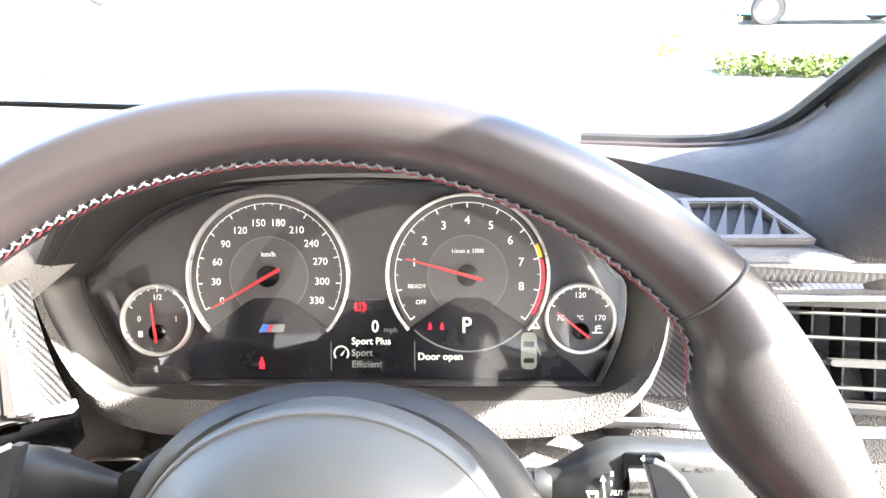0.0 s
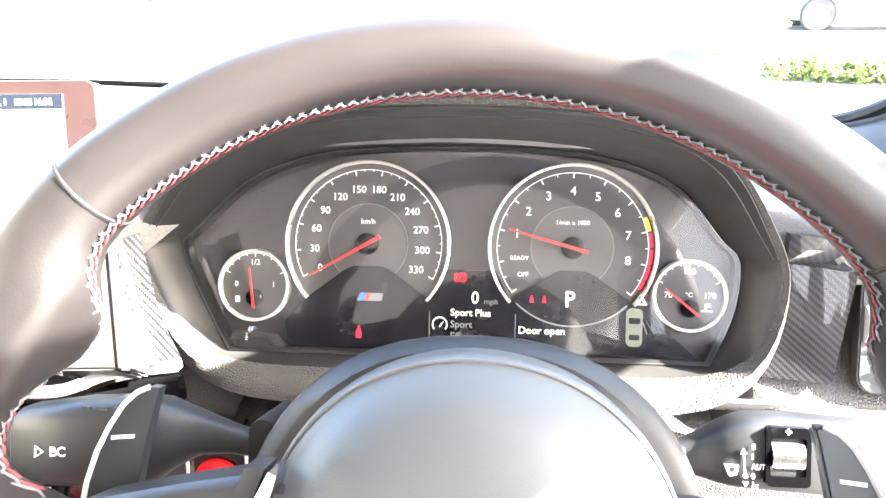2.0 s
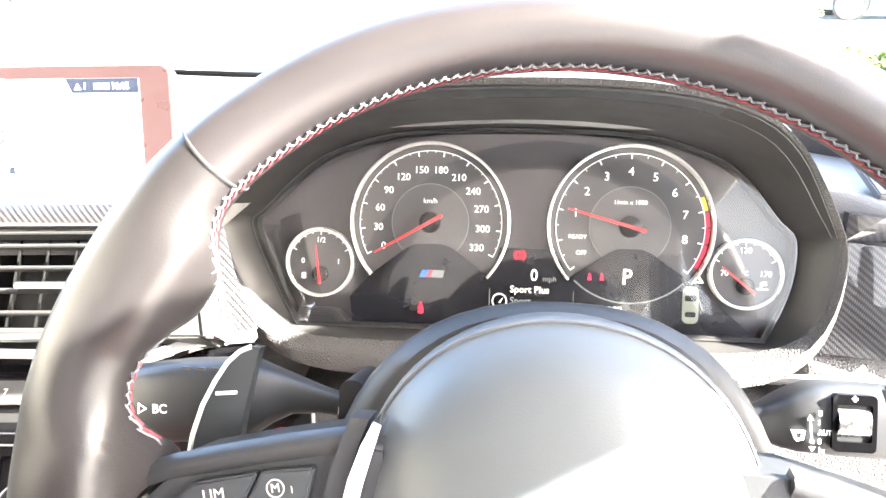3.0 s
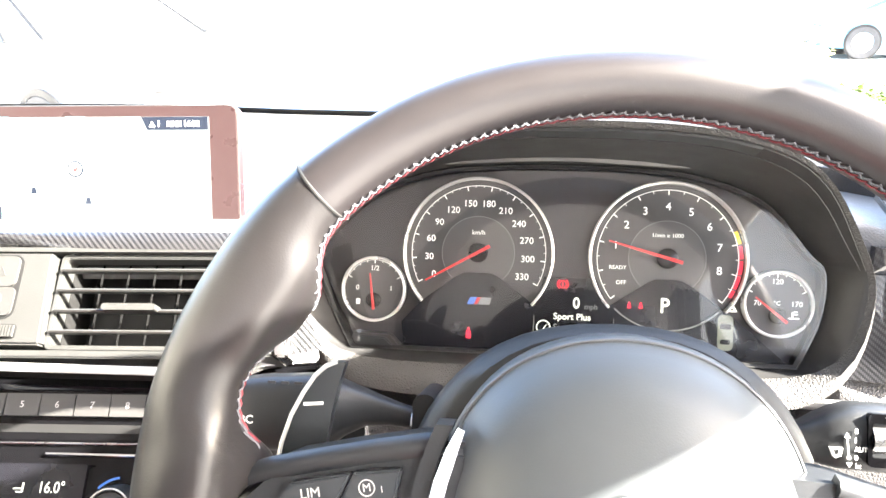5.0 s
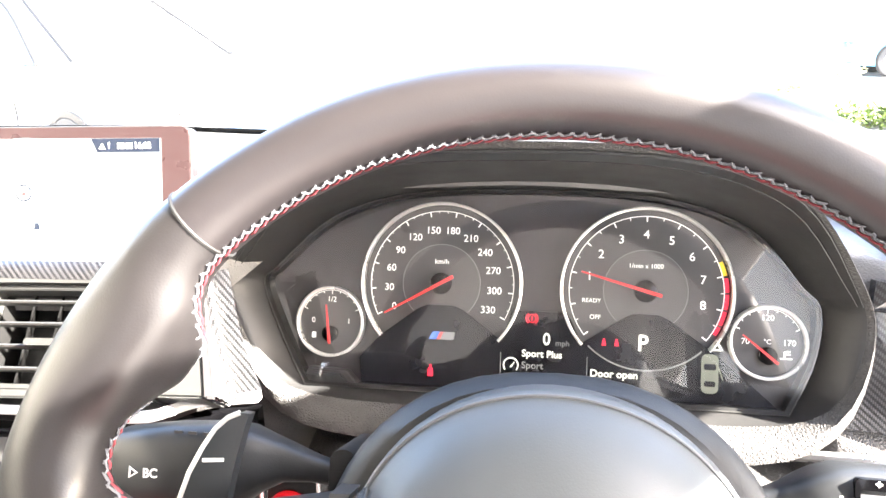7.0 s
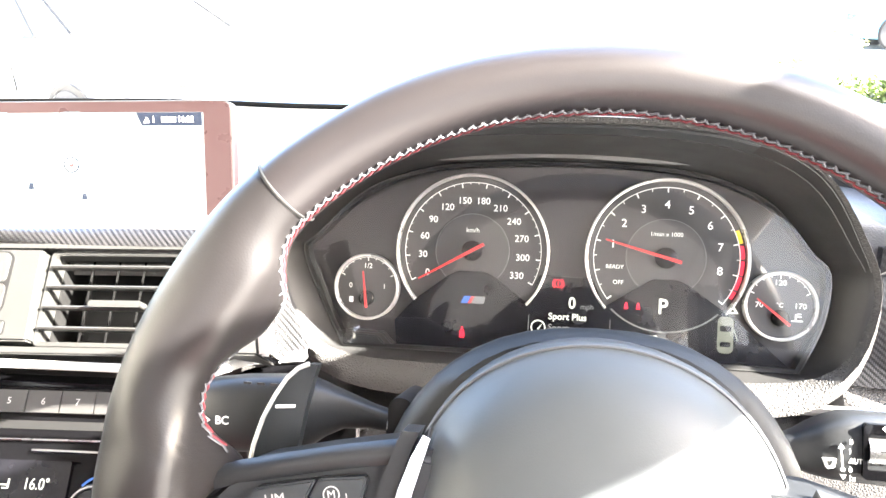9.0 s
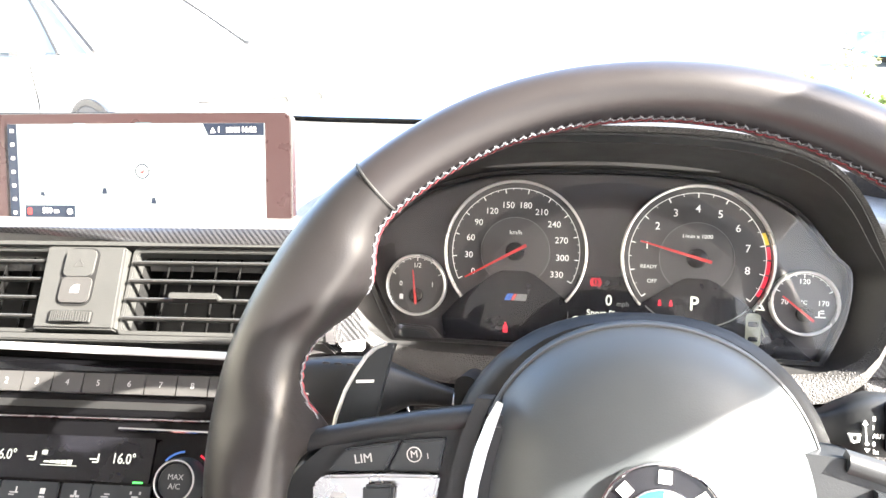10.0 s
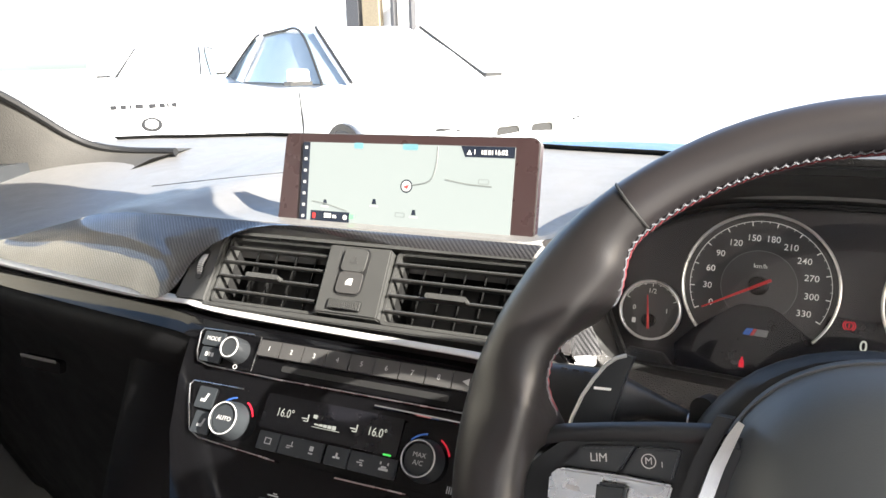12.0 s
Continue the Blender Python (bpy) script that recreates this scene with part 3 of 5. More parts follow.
def dial(cx, cy, radius, labels, a0, step, minor, name, ang, size, rnum):
    d = part("dial", disc(radius - .001, -.0055, -.0030, cx, cy, 72), DIAL, cluster, name, CLUSTER)
    part("dial_centre", disc(.0232, -.0030, -.0024, cx, cy, 56), DIALIN, d, "", CLUSTER)
    arc_ring(cx, cy, .0229, .0233, -.0026, -.0021, 0, 360, 56, DIMLINE, d, "dial_line")
    arc_ring(cx, cy, radius - .0050, radius - .0046, -.0030, -.0026, a0 - step * (len(labels) - 1), a0, 72, PRINT, d, "dial_line")
    for i, text in enumerate(labels):
        a = a0 - step * i
        tick(d, cx, cy, a, radius - .0078, radius - .0046, .0007)
        if text:
            lettering(text, size, cx + rnum * math.cos(radians(a)), cy + rnum * math.sin(radians(a)), -.0027, PRINT, d, CLUSTER, bold=.00002)
        if i < len(labels) - 1:
            for k in range(1, minor):
                tick(d, cx, cy, a - step * k / minor, radius - (.0066 if 2 * k == minor else .0060), radius - .0046, .0004)
    arc_ring(cx, cy, radius - .0012, radius + .0004, -.0055, .0022, -42.5, 222.5, 90, RINGWHITE, d, "dial_ring", "bright metal dial ring", .0006)
    needle(d, cx, cy, ang, radius - .0100, .0088, .0014)
    part("needle_hub", lathe([(0, .0018), (.0052, .0016), (.0062, .0010), (.0064, -.003)], 36), GLOSS, d, "", CLUSTER @ Matrix.Translation((cx, cy, 0)))
    return d


sx, sy = -0.0580, -0.0062
dsp = dial(sx, sy, .0475, [str(30 * i) for i in range(12)], 207.5, 21.35, 3, "dark grey speedometer dial", 209.5, .0059, .0316)
lettering("km/h", .0042, sx, sy + .0128, -.0022, PRINT, dsp, CLUSTER)
tx, ty = 0.0585, -0.0060
dta = dial(tx, ty, .0470, ["", "", "1", "2", "3", "4", "5", "6", "7", "8", ""], 218.0, 25.6, 2, "dark grey rev counter dial", 164.5, .0069, .0318)
lettering("1/min x 1000", .0036, tx, ty + .0140, -.0022, PRINT, dta, CLUSTER)
lettering("READY", .0034, tx - .0295, ty - .0065, -.0027, PRINT, dta, CLUSTER)
lettering("OFF", .0036, tx - .0272, ty - .0158, -.0027, PRINT, dta, CLUSTER)
for a0, a1, mm in ((13.5, 24, YELLOW), (1.5, 11.5, REDLAMP), (-11, -.5, REDLAMP), (-23, -13, REDLAMP), (-31, -25, REDLAMP)):
    arc_ring(tx, ty, .0424, .0446, -.0030, -.0022, a0, a1, 8, mm, dta, "redline_mark" if mm is REDLAMP else "yellow_mark")
for name, cx, cy, r, nums, unit, ang in (("dark grey fuel gauge", -.1248, -.0318, .0207, (("0", 150), ("1/2", 90), ("1", 30)), "", 97), ("dark grey oil temperature gauge", .1235, -.0312, .0200, (("70", 152), ("120", 90), ("170", 28)), "°C", 141)):
    g = part("gauge", disc(r - .0005, -.0055, -.0030, cx, cy, 48), DIAL, cluster, name, CLUSTER)
    arc_ring(cx, cy, r - .0012, r + .0004, -.0055, .0012, 0, 360, 64, RINGWHITE, g, "dial_ring", "bright metal dial ring", .0005)
    py = cy - .0072
    for text, a in nums:
        rr = .0128 if a != 90 else .0118
        lettering(text, .0046, cx + rr * math.cos(radians(a)), cy + (.0015 if a == 90 else -.006) + rr * math.sin(radians(a)), -.0027, PRINT, g, CLUSTER)
    for i in range(9):
        a = 25 + 130 * i / 8
        tick(g, cx, cy, a, r - (.0042 if i % 4 == 0 else .0030), r - .0018, .0005)
    arc_ring(cx, cy, r - .0020, r - .0017, -.0030, -.0026, 25, 155, 32, PRINT, g, "dial_line")
    c, s = math.cos(radians(ang)), math.sin(radians(ang))
    pts = [(cx + c * q - s * d, py + s * q + c * d) for q, d in ((-.0060, -.0008), (.0175, -.00035), (.0175, .00035), (-.0060, .0008))]
    part("needle", prism(pts, .0010, .0020), NEEDLE, g, "red needle", CLUSTER)
    part("needle_hub", lathe([(0, .0008), (.0042, .0006), (.0048, .0), (.0048, -.003)], 28), GLOSS, g, "", CLUSTER @ Matrix.Translation((cx, py, 0)))
    if unit:
        lettering(unit, .0036, cx, cy + .0002, -.0027, PRINT, g, CLUSTER)
        for x, y, wd, ht in ((.0098, -.0085, .0062, .0008), (.0090, -.0066, .0008, .0040), (.0108, -.0060, .0026, .0007), (.0108, -.0045, .0022, .0007)):
            part("symbol", prism([(cx + x + a, cy + y + b) for a, b in rounded(wd, ht, .0002)], -.003, -.0026), PRINT, g, "", CLUSTER)
    else:
        part("symbol", prism([(cx - .0105 + a, cy - .0085 + b) for a, b in rounded(.0026, .0036, .0004)], -.003, -.0026), PRINT, g, "", CLUSTER)
# display window low in the cluster, cut up into the dials
disp = [(-.094, -.0385), (-.0715, -.0215), (-.0660, -.0190), (-.0500, -.0190), (-.0440, -.0215), (-.0210, -.0385), (-.016, -.020), (.016, -.020), (.0240, -.0370), (.0470, -.0215), (.0520, -.0190),
        (.0660, -.0190), (.0715, -.0215), (.0950, -.0380), (.112, -.052), (.131, -.0686), (-.104, -.0686), (-.106, -.052)]
dw = part("display", prism(disp, -.0032, -.0017), SCREENBLACK, cluster, "black cluster display with white text", CLUSTER)
Z = -.0016
for dy, text, mm in ((-.0445, "Sport Plus", LCDWHITE), (-.0513, "Sport", LCDGREY), (-.0580, "Efficient", LCDGREY)):
    lettering(text, .0056, -.0095, dy, Z, mm, dw, CLUSTER, align="LEFT", bold=.00006)
lettering("0", .0098, .0045, -.0360, Z, LCDWHITE, dw, CLUSTER, bold=.0001, wide=.9)
lettering("mph", .0046, .0135, -.0378, Z, LCDGREY, dw, CLUSTER)
lettering("P", .0128, .0578, -.0355, Z, LCDWHITE, dw, CLUSTER, bold=.00015, wide=.9)
lettering("Door open", .0058, .0292, -.0535, Z, LCDWHITE, dw, CLUSTER, align="LEFT", bold=.00008)
for x in (-.0215, .0275):
    part("divider", boxed((x, -.053, Z), (.0004, .017, .0003)), LCDGREY, dw, "", CLUSTER)
arc_ring(-.0155, -.0515, .0038, .0045, Z, Z + .0002, -40, 220, 24, LCDWHITE, dw, "symbol")
part("symbol", prism([(-.0160, -.0525), (-.0130, -.0490), (-.0150, -.0528)], Z, Z + .0003), LCDWHITE, dw, "", CLUSTER)
arc_ring(tx, ty, .0440, .0448, Z, Z + .0003, 226, 314, 30, LCDGREY, dw, "symbol")
for cx in (.0365, .0435):
    part("belt_lamp", prism([(cx + a, -.0355 + b) for a, b in ((-.0012, -.002), (.0012, -.002), (.0008, .0005), (.0004, .002), (-.0004, .002), (-.0008, .0005))], Z, Z + .0003), REDLAMP, dw, "red belt lamp", CLUSTER)
part("belt_lamp", prism([(-.0625 + a, -.0572 + b) for a, b in ((-.0016, -.0035), (.0016, -.0035), (.0014, .0010), (.0006, .0018), (.0006, .0035), (-.0006, .0035), (-.0006, .0018), (-.0014, .0010))], Z, Z + .0003), REDLAMP, dw, "red belt lamp", CLUSTER)
arc_ring(-.0042, -.0242, .0020, .0025, Z, Z + .0003, 0, 360, 24, REDLAMP, cluster, "brake_lamp", "red brake lamp")
for a in (0, 180):
    arc_ring(-.0042, -.0242, .0031, .0036, Z, Z + .0003, a - 55, a + 55, 10, REDLAMP, cluster, "brake_lamp", "red brake lamp")
part("brake_lamp", boxed((-.0042, -.0242, Z + .0001), (.0006, .0024, .0004)), REDLAMP, cluster, "", CLUSTER)
for i, mm in enumerate((STRIPEB, STRIPEB, STRIPER)):
    x = -.0640 + i * .0022
    part("stripe", prism([(x, -.0390), (x + .0020, -.0390), (x + .0042, -.0345), (x + .0022, -.0345)], Z, Z + .0003), mm, dw, "", CLUSTER)
part("stripe", prism([(-.0574, -.0390), (-.0495, -.0390), (-.0485, -.0345), (-.0552, -.0345)], Z, Z + .0003), LCDGREY, dw, "", CLUSTER)
# open-door picture and warning triangle
part("door_picture", prism([(.0938 + a, -.0500 + b) for a, b in rounded(.0090, .0215, .0030)], Z, Z + .0003), LCDGREEN, dw, "pale picture of a car", CLUSTER)
for y, wd, ht in ((-.0462, .0064, .0034), (-.0500, .0010, .0001), (-.0555, .0060, .0030)):
    part("door_picture_glass", prism([(.0938 + a, y + b) for a, b in rounded(wd, ht, min(.0010, ht / 2.5))], Z + .0003, Z + .0005), SCREENBLACK, dw, "", CLUSTER)
part("door_picture_door", prism([(.0982, -.0468), (.0988, -.0466), (.1010, -.0530), (.1004, -.0532)], Z, Z + .0003), LCDGREEN, dw, "", CLUSTER)
part("warning_lamp", ringed([(.0950, -.0372), (.1006, -.0372), (.0978, -.0322)], [(.0959, -.0367), (.0997, -.0367), (.0978, -.0333)], -.006, -.0014), LCDWHITE, cluster, "", CLUSTER)
# trip button in the lower corner
slot = [(-.1390, -.0688), (-.1362, -.0590), (-.1125, -.0598), (-.1040, -.0688)]
tb_ = part("trip_button", prism(slot, -.006, .0022), BACK, cluster, "", CLUSTER, bevel=.0008)
key = [(-.1340, -.0672), (-.1325, -.0612), (-.1150, -.0618), (-.1098, -.0672)]
part("key", prism(key, .0020, .0048), PLAIN, tb_, "raised dark key", CLUSTER, bevel=.0010)
part("key_edge", tube([(-.1376, -.0640, .0024), (-.1358, -.0593, .0024), (-.1128, -.0601, .0024), (-.1045, -.0684, .0024)], .0004, 6), VENTGREY, tb_, "", CLUSTER)

# cowl round the cluster: from the glass edge out to a stitched lip and over
def cowl_rows():
    rows = []
    n = len(GO)
    for scale_id in range(7):
        row = []
        for x, y in GO:
            ux, uy = (x + .010) / .157, (y + .012) / .062
            top = max(0.0, min(1.0, (y + .012) / .061))
            top = top * top * (3 - 2 * top)
            low = max(0.0, min(1.0, (-.035 - y) / .037))
            side = 1 - top
            shoulder = 4 * top * side * (1 if ux > 0 else .35)
            if scale_id == 0:
                p = (x, y, -.0065)
            elif scale_id == 1:
                p = (x + ux * .001, y + uy * .001, .0035)
            elif scale_id == 2:      # inner wall out to the lip
                p = (x + ux * (.012 * side + .002 * shoulder), y + top * .006 + .003 * shoulder - low * .0045, .013 + top * .055 + (1 - low) * side * .010)
            elif scale_id == 3:
                p = (x + ux * (.0160 * side + .004 * shoulder), y + top * .0080 + .005 * shoulder - low * .0062, .024 + top * .070 - low * .008)
            elif scale_id == 4:      # lip crown
                p = (x + ux * (.0195 * side + .004 * shoulder), y + top * .0105 + .005 * shoulder - low * .0155, .0260 + top * .072)
            elif scale_id == 5:
                p = (x + ux * (.0218 * side + .004 * shoulder), y + top * .0140 + .005 * shoulder - low * .0270, .022 + top * .069 + low * .003)
            else:                    # outside, back to the dashboard
                p = (x + ux * .0225 * side, y + top * .020 - low * .0305, -.010 + top * .02 + low * .010)
            row.append(p)
        for _ in range((0, 0, 3, 6, 8, 9, 9)[scale_id]):      # round the corners off
            row = [tuple((Vector(row[i - 1]) + 2 * Vector(row[i]) + Vector(row[(i + 1) % n])) / 4) for i in range(n)]
        rows.append(row)
    return rows


CR = cowl_rows()
cowl = thing("instrument_cowl", CLUSTER @ Vector((-0.01, -0.09, 0)), "dark grained cowl hooding the instrument cluster", "instrument cowl")
part("inner_wall", loft(CR[:4], True, False), COWLM, cowl, "smooth dark inner wall", CLUSTER, sharp=50)
part("lip", loft(CR[3:], True, False), SOFT, cowl, "leather-grained padded lip", CLUSTER, sharp=70)
top_run = [i for i, (x, y) in enumerate(GO) if y > -.008]
hood = part("hood_trim", loft([[Vector(CR[2][i]) * (1 - k) + Vector(CR[3][i]) * k + Vector((0, -.0012 if 0 < q < 3 else .0004, 0)) for q, k in enumerate((.30, .34, .86, .90))] for i in top_run if GO[i][1] > .02 and GO[i][0] < .092]), PLAIN, cowl, "smooth dark strip under the hood", CLUSTER, sharp=30)
# thin paler bars that draw the highlights along the hood's edges
for k in (.22, .93):
    part("hood_edge", tube([Vector(CR[2][i]) * (1 - k) + Vector(CR[3][i]) * k + Vector((0, -.0008, 0)) for i in top_run], .00022, 6), VENTGREY, cowl, "", CLUSTER)
part("glass_edge", tube([(x, y, .0038) for x, y in GO], .00045, 6, True), VENTGREY, cluster, "thin grey frame of the cluster glass", CLUSTER)
part("bezel", ringed(GO, [(-.002 + (x + .002) * .985, -.0095 + (y + .0095) * .965) for x, y in GO], -.0055, .0030), SEAM, cluster, "black bezel of the cluster glass", CLUSTER)


# ---- dashboard ----
# dark plastic with a reddish reflection put into its colour
MAROON_SHEEN = material("maroon_sheen_plastic", (0.032, 0.018, 0.018), 0.3, vary=0.08, coat=0.3)
CARPAINT = material("blue_metallic_paint", (0.012, 0.075, 0.17), 0.4, 0.2, vary=0.05)
dash = thing("dashboard", (-0.4, 0.5, 0.75), "dark grained plastic dashboard under the windscreen", "dashboard")


def table(rows, x):
    """Smooth reading of a table of (x, values...)."""
    if x <= rows[0][0]:
        return rows[0][1:]
    for a, b in zip(rows, rows[1:]):
        if x <= b[0]:
            t = (x - a[0]) / (b[0] - a[0])
            t = t * t * (3 - 2 * t)
            return tuple(p + (q - p) * t for p, q in zip(a[1:], b[1:]))
    return rows[-1][1:]


FRONT = [(-1.20, .32, .945), (-.95, .275, .950), (-.80, .258, .956), (-.70, .278, .980), (-.62, .285, .9985), (-.537, .281, 1.0040), (-.232, .307, 1.0040), (-.215, .34, 1.0040),
         (-.19, .380, 1.042), (-.14, .372, 1.060), (-.05, .368, 1.064), (.03, .372, 1.060), (.085, .380, 1.042), (.12, .368, 1.000), (.15, .352, .994), (.42, .345, .985)]
BACK_EDGE = [(-1.25, .62), (-1.1, .74), (-.9, .82), (-.6, .83), (-.3, .78), (0, .68), (.2, .59), (.30, .50), (.42, .42)]
rows = []
N = 90
for i in range(N + 1):
    x = -1.20 + 1.60 * i / N
    yf, zf = table(FRONT, x)
    yb, = table(BACK_EDGE, x)
    low = max(0, min(1, (x - .085) / .03))      # falls away sooner beside the pillar
    zb = 1.000 - .011 * low
    row = [(x, yf, zf - .03), (x, yf - .001, zf - .004), (x, yf + .003, zf)]
    for k in range(1, 15):
        t = k / 14
        t_ = min(1, t * (1 + .5 * low))
        s = t_ * t_ * (3 - 2 * t_)
        gap = max(0, min(1, (x + .60) / .05, (-.22 - x) / .03))
        crown = .006 * math.sin(math.pi * t) * (1 - gap) * (1 - low) - .024 * gap * math.sin(math.pi * min(1, t / .75)) ** .6 * (1 - t)
        row.append((x, yf + (yb - yf) * t, zf + (zb - zf) * s + crown))
    row.append((x, yb + .01, .94))
    rows.append(row)
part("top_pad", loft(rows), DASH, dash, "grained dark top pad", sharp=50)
part("panel_gap", tube([(-.68, .372, 1.0035), (-.62, .43, 1.0070), (-.56, .50, 1.0080), (-.50, .56, 1.0078)], .0004, 6), SEAM, dash)

# carbon fibre trim, from the passenger's side over the vents
up = [(-.82, .2565, .9545), (-.76, .262, .966), (-.70, .276, .9815), (-.66, .2815, .992), (-.62, .2835, .9990), (-.56, .2795, 1.0030), (-.50, .2815, 1.0042), (-.40, .2905, 1.0043), (-.30, .2990, 1.0043), (-.226, .3050, 1.0043)]
lo = [(-.82, .2520, .9500), (-.76, .2500, .9500), (-.70, .2470, .9500), (-.66, .2450, .9500), (-.62, .2425, .9502), (-.56, .2400, .9505), (-.512, .2384, .9515), (-.4715, .2785, .9985), (-.31, .2910, .9968), (-.230, .2975, .9965)]
us, ls = spline(up, 60), spline(lo, 60)
rows = []
for a, b in zip(us, ls):
    n = Vector((0, -.75, .5))
    w = (a - b).length
    rows.append([b + (a - b) * t + n * (.09 * w * math.sin(math.pi * t)) for t in (0, .15, .3, .45, .6, .75, .9, 1)])
part("trim_strip", loft(rows), CARBON, dash, "lacquered carbon fibre trim strip", sharp=60)
# bright accent line and gloss black strip below it
acc = [(-1.15, .30, .943), (-.95, .270, .9470), (-.76, .2500, .9495), (-.62, .2425, .9500), (-.502, .2385, .9500)]
acc2 = [tuple(STACK @ Vector(p)) for p in ((-.150, -.0580, .001), (-.113, -.0605, .001), (-.025, -.0625, .001), (.06, -.064, .001), (.10, -.0645, .001))]
line = spline(acc + acc2 + [(-.210, .279, .9400), (-.187, .297, .9345)], 80)
w = [Vector((0, -.35, -1)).normalized()] * 81
part("accent_line", loft([[p + Vector((0, .004, .001)), p, p + d * .0028 * f + Vector((0, -.0010 * f, 0)), p + d * .0046 * f, p + d * .0050 * f + Vector((0, .006, 0))] for p, d, f in zip(line, w, [table([(-1.2, 1.5), (-.56, 1.3), (-.46, .35), (-.26, .4), (-.20, .9)], p.x)[0] for p in line])], True), SILVER, dash, "bright satin accent line", sharp=40)
part("gloss_strip", loft([[p + Vector((0, .004, -.008)), p + Vector((0, -.002, -.0085)), p + Vector((0, -.0035, -.014)), p + Vector((0, -.010, -.0215)), p + Vector((0, .004, -.0225))] for p in line], True), GLOSS, dash, "", sharp=40)
# lower passenger side: glove box and knee panel
rows = []
for i in range(41):
    p = line[0] + (line[52] - line[0]) * (i / 40)
    q = Vector((p.x, min((l for l in line), key=lambda l: abs(l.x - p.x)).y, .925))
    rows.append([q + Vector((0, .0, .003)), q + Vector((0, -.010, -.004)), q + Vector((0, -.012, -.018)), q + Vector((0, .012, -.05)), q + Vector((0, .045, -.16)), q + Vector((0, .075, -.30)), q + Vector((0, .12, -.42))])
part("lower_panel", loft(rows[:37]), KNEE, dash, "glove box front, blackened for the shade there", sharp=60)
part("glovebox_latch", prism(rounded(.055, .012, .004), 0, .006), GLOSS, dash, "", put_in((-.70, .243, .855), 4, 12), bevel=.001)
part("glovebox_latch", prism(rounded(.050, .003, .001), .006, .0075), CHROME, dash, "", put_in((-.70, .243, .861), 4, 12))
# driver's lower panels
rows = []
for x in np.linspace(-.245, .42, 40):
    if -.178 < x < .112:
        rows.append([(x, .352, .884), (x, .334, .880), (x, .324, .872), (x, .319, .858), (x, .325, .80), (x, .36, .62), (x, .40, .5)])
    else:
        rows.append([(x, .360, .930), (x, .345, .915), (x, .332, .902), (x, .322, .880), (x, .325, .80), (x, .36, .62), (x, .40, .5)])
part("lower_panel", loft(rows), SOFT, dash, "dark grained panel under the cluster", sharp=40)
# carbon pieces beside the cowl
inner_edge = [(-.1995, .3050, 1.002), (-.1960, .3005, .985), (-.1920, .2960, .970), (-.1870, .2920, .957), (-.1790, .2865, .944)]
outer_edge = [(-0.2135, 0.3047, 0.9966), (-0.2117, 0.2983, 0.9822), (-0.2096, 0.2926, 0.9683), (-0.2075, 0.2869, 0.954), (-0.2043, 0.2805, 0.9392)]
sheet = loft([[Vector(a) + (Vector(b) - Vector(a)) * k + Vector((0, -.0015, .001)) * math.sin(math.pi * k) for k in (0, .2, .4, .6, .8, 1)] for a, b in zip(outer_edge, inner_edge)])
part("trim_strip", sheet, CARBON, dash, "lacquered carbon fibre trim beside the cowl", sharp=60)
for pts in (
            [(.126, .356, .9900), (.140, .347, .9905), (.420, .345, .9895), (.420, .343, .9745), (.158, .343, .9745), (.126, .355, .9745)],
            [(.126, .355, .9740), (.157, .343, .9740), (.150, .332, .915), (.114, .340, .914), (.123, .352, .945)]):
    bm = bmesh.new()
    a = [bm.verts.new(p) for p in pts]
    b = [bm.verts.new(Vector(p) + Vector((0, .006, -.001))) for p in pts]
    bm.faces.new(a), bm.faces.new(b[::-1])
    for i in range(len(a)):
        j = (i + 1) % len(a)
        bm.faces.new((a[i], b[i], b[j], a[j]))
    bmesh.ops.triangulate(bm, faces=bm.faces[:2])
    bmesh.ops.recalc_face_normals(bm, faces=bm.faces)
    part("trim_strip", bm, CARBON, dash, "lacquered carbon fibre trim strip", sharp=30)
part("accent_line", tube([(.158, .342, .9725), (.42, .342, .9725)], .0020, 8), CHROME, dash)
part("accent_line", tube([(.085, .330, .902), (.12, .322, .907), (.16, .318, .906), (.42, .320, .900)], .0032, 8), SATIN, dash)
part("dash_core", boxed((-.38, .56, .80), (1.5, .34, .26)), SEAM, dash)
part("dash_core", boxed((-.04, .42, .90), (.36, .06, .14)), SEAM, dash)
# padded shoulder right of the cluster with a slanted demister vent
SH = put_in((.170, .380, 1.0035), 0, 72)
dem = thing("demister_vent", SH.translation, "slatted side window vent in the dash shoulder", "air vent")
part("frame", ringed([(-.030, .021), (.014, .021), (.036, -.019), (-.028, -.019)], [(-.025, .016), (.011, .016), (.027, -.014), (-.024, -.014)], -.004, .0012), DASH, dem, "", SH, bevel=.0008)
part("backing", prism([(-.026, .017), (.012, .017), (.030, -.016), (-.026, -.016)], -.006, -.0030), SEAM, dem, "", SH)
for i in range(5):
    x = -.024 + i * .0098
    reach = min(.0290, .0290 - max(0, i - 3) * .012)
    part("slat", loft([[(x - .0035 + dx, -.0140, z0), (x + .0030 + dx, -.0140, z0), (x - .0035 + dx + reach * .50, -.0140 + reach, z0 + .0006)] for dx, z0 in ((0, .0006), (.0006, -.0030))], True), VENTGREY, dem, "", SH, sharp=20)


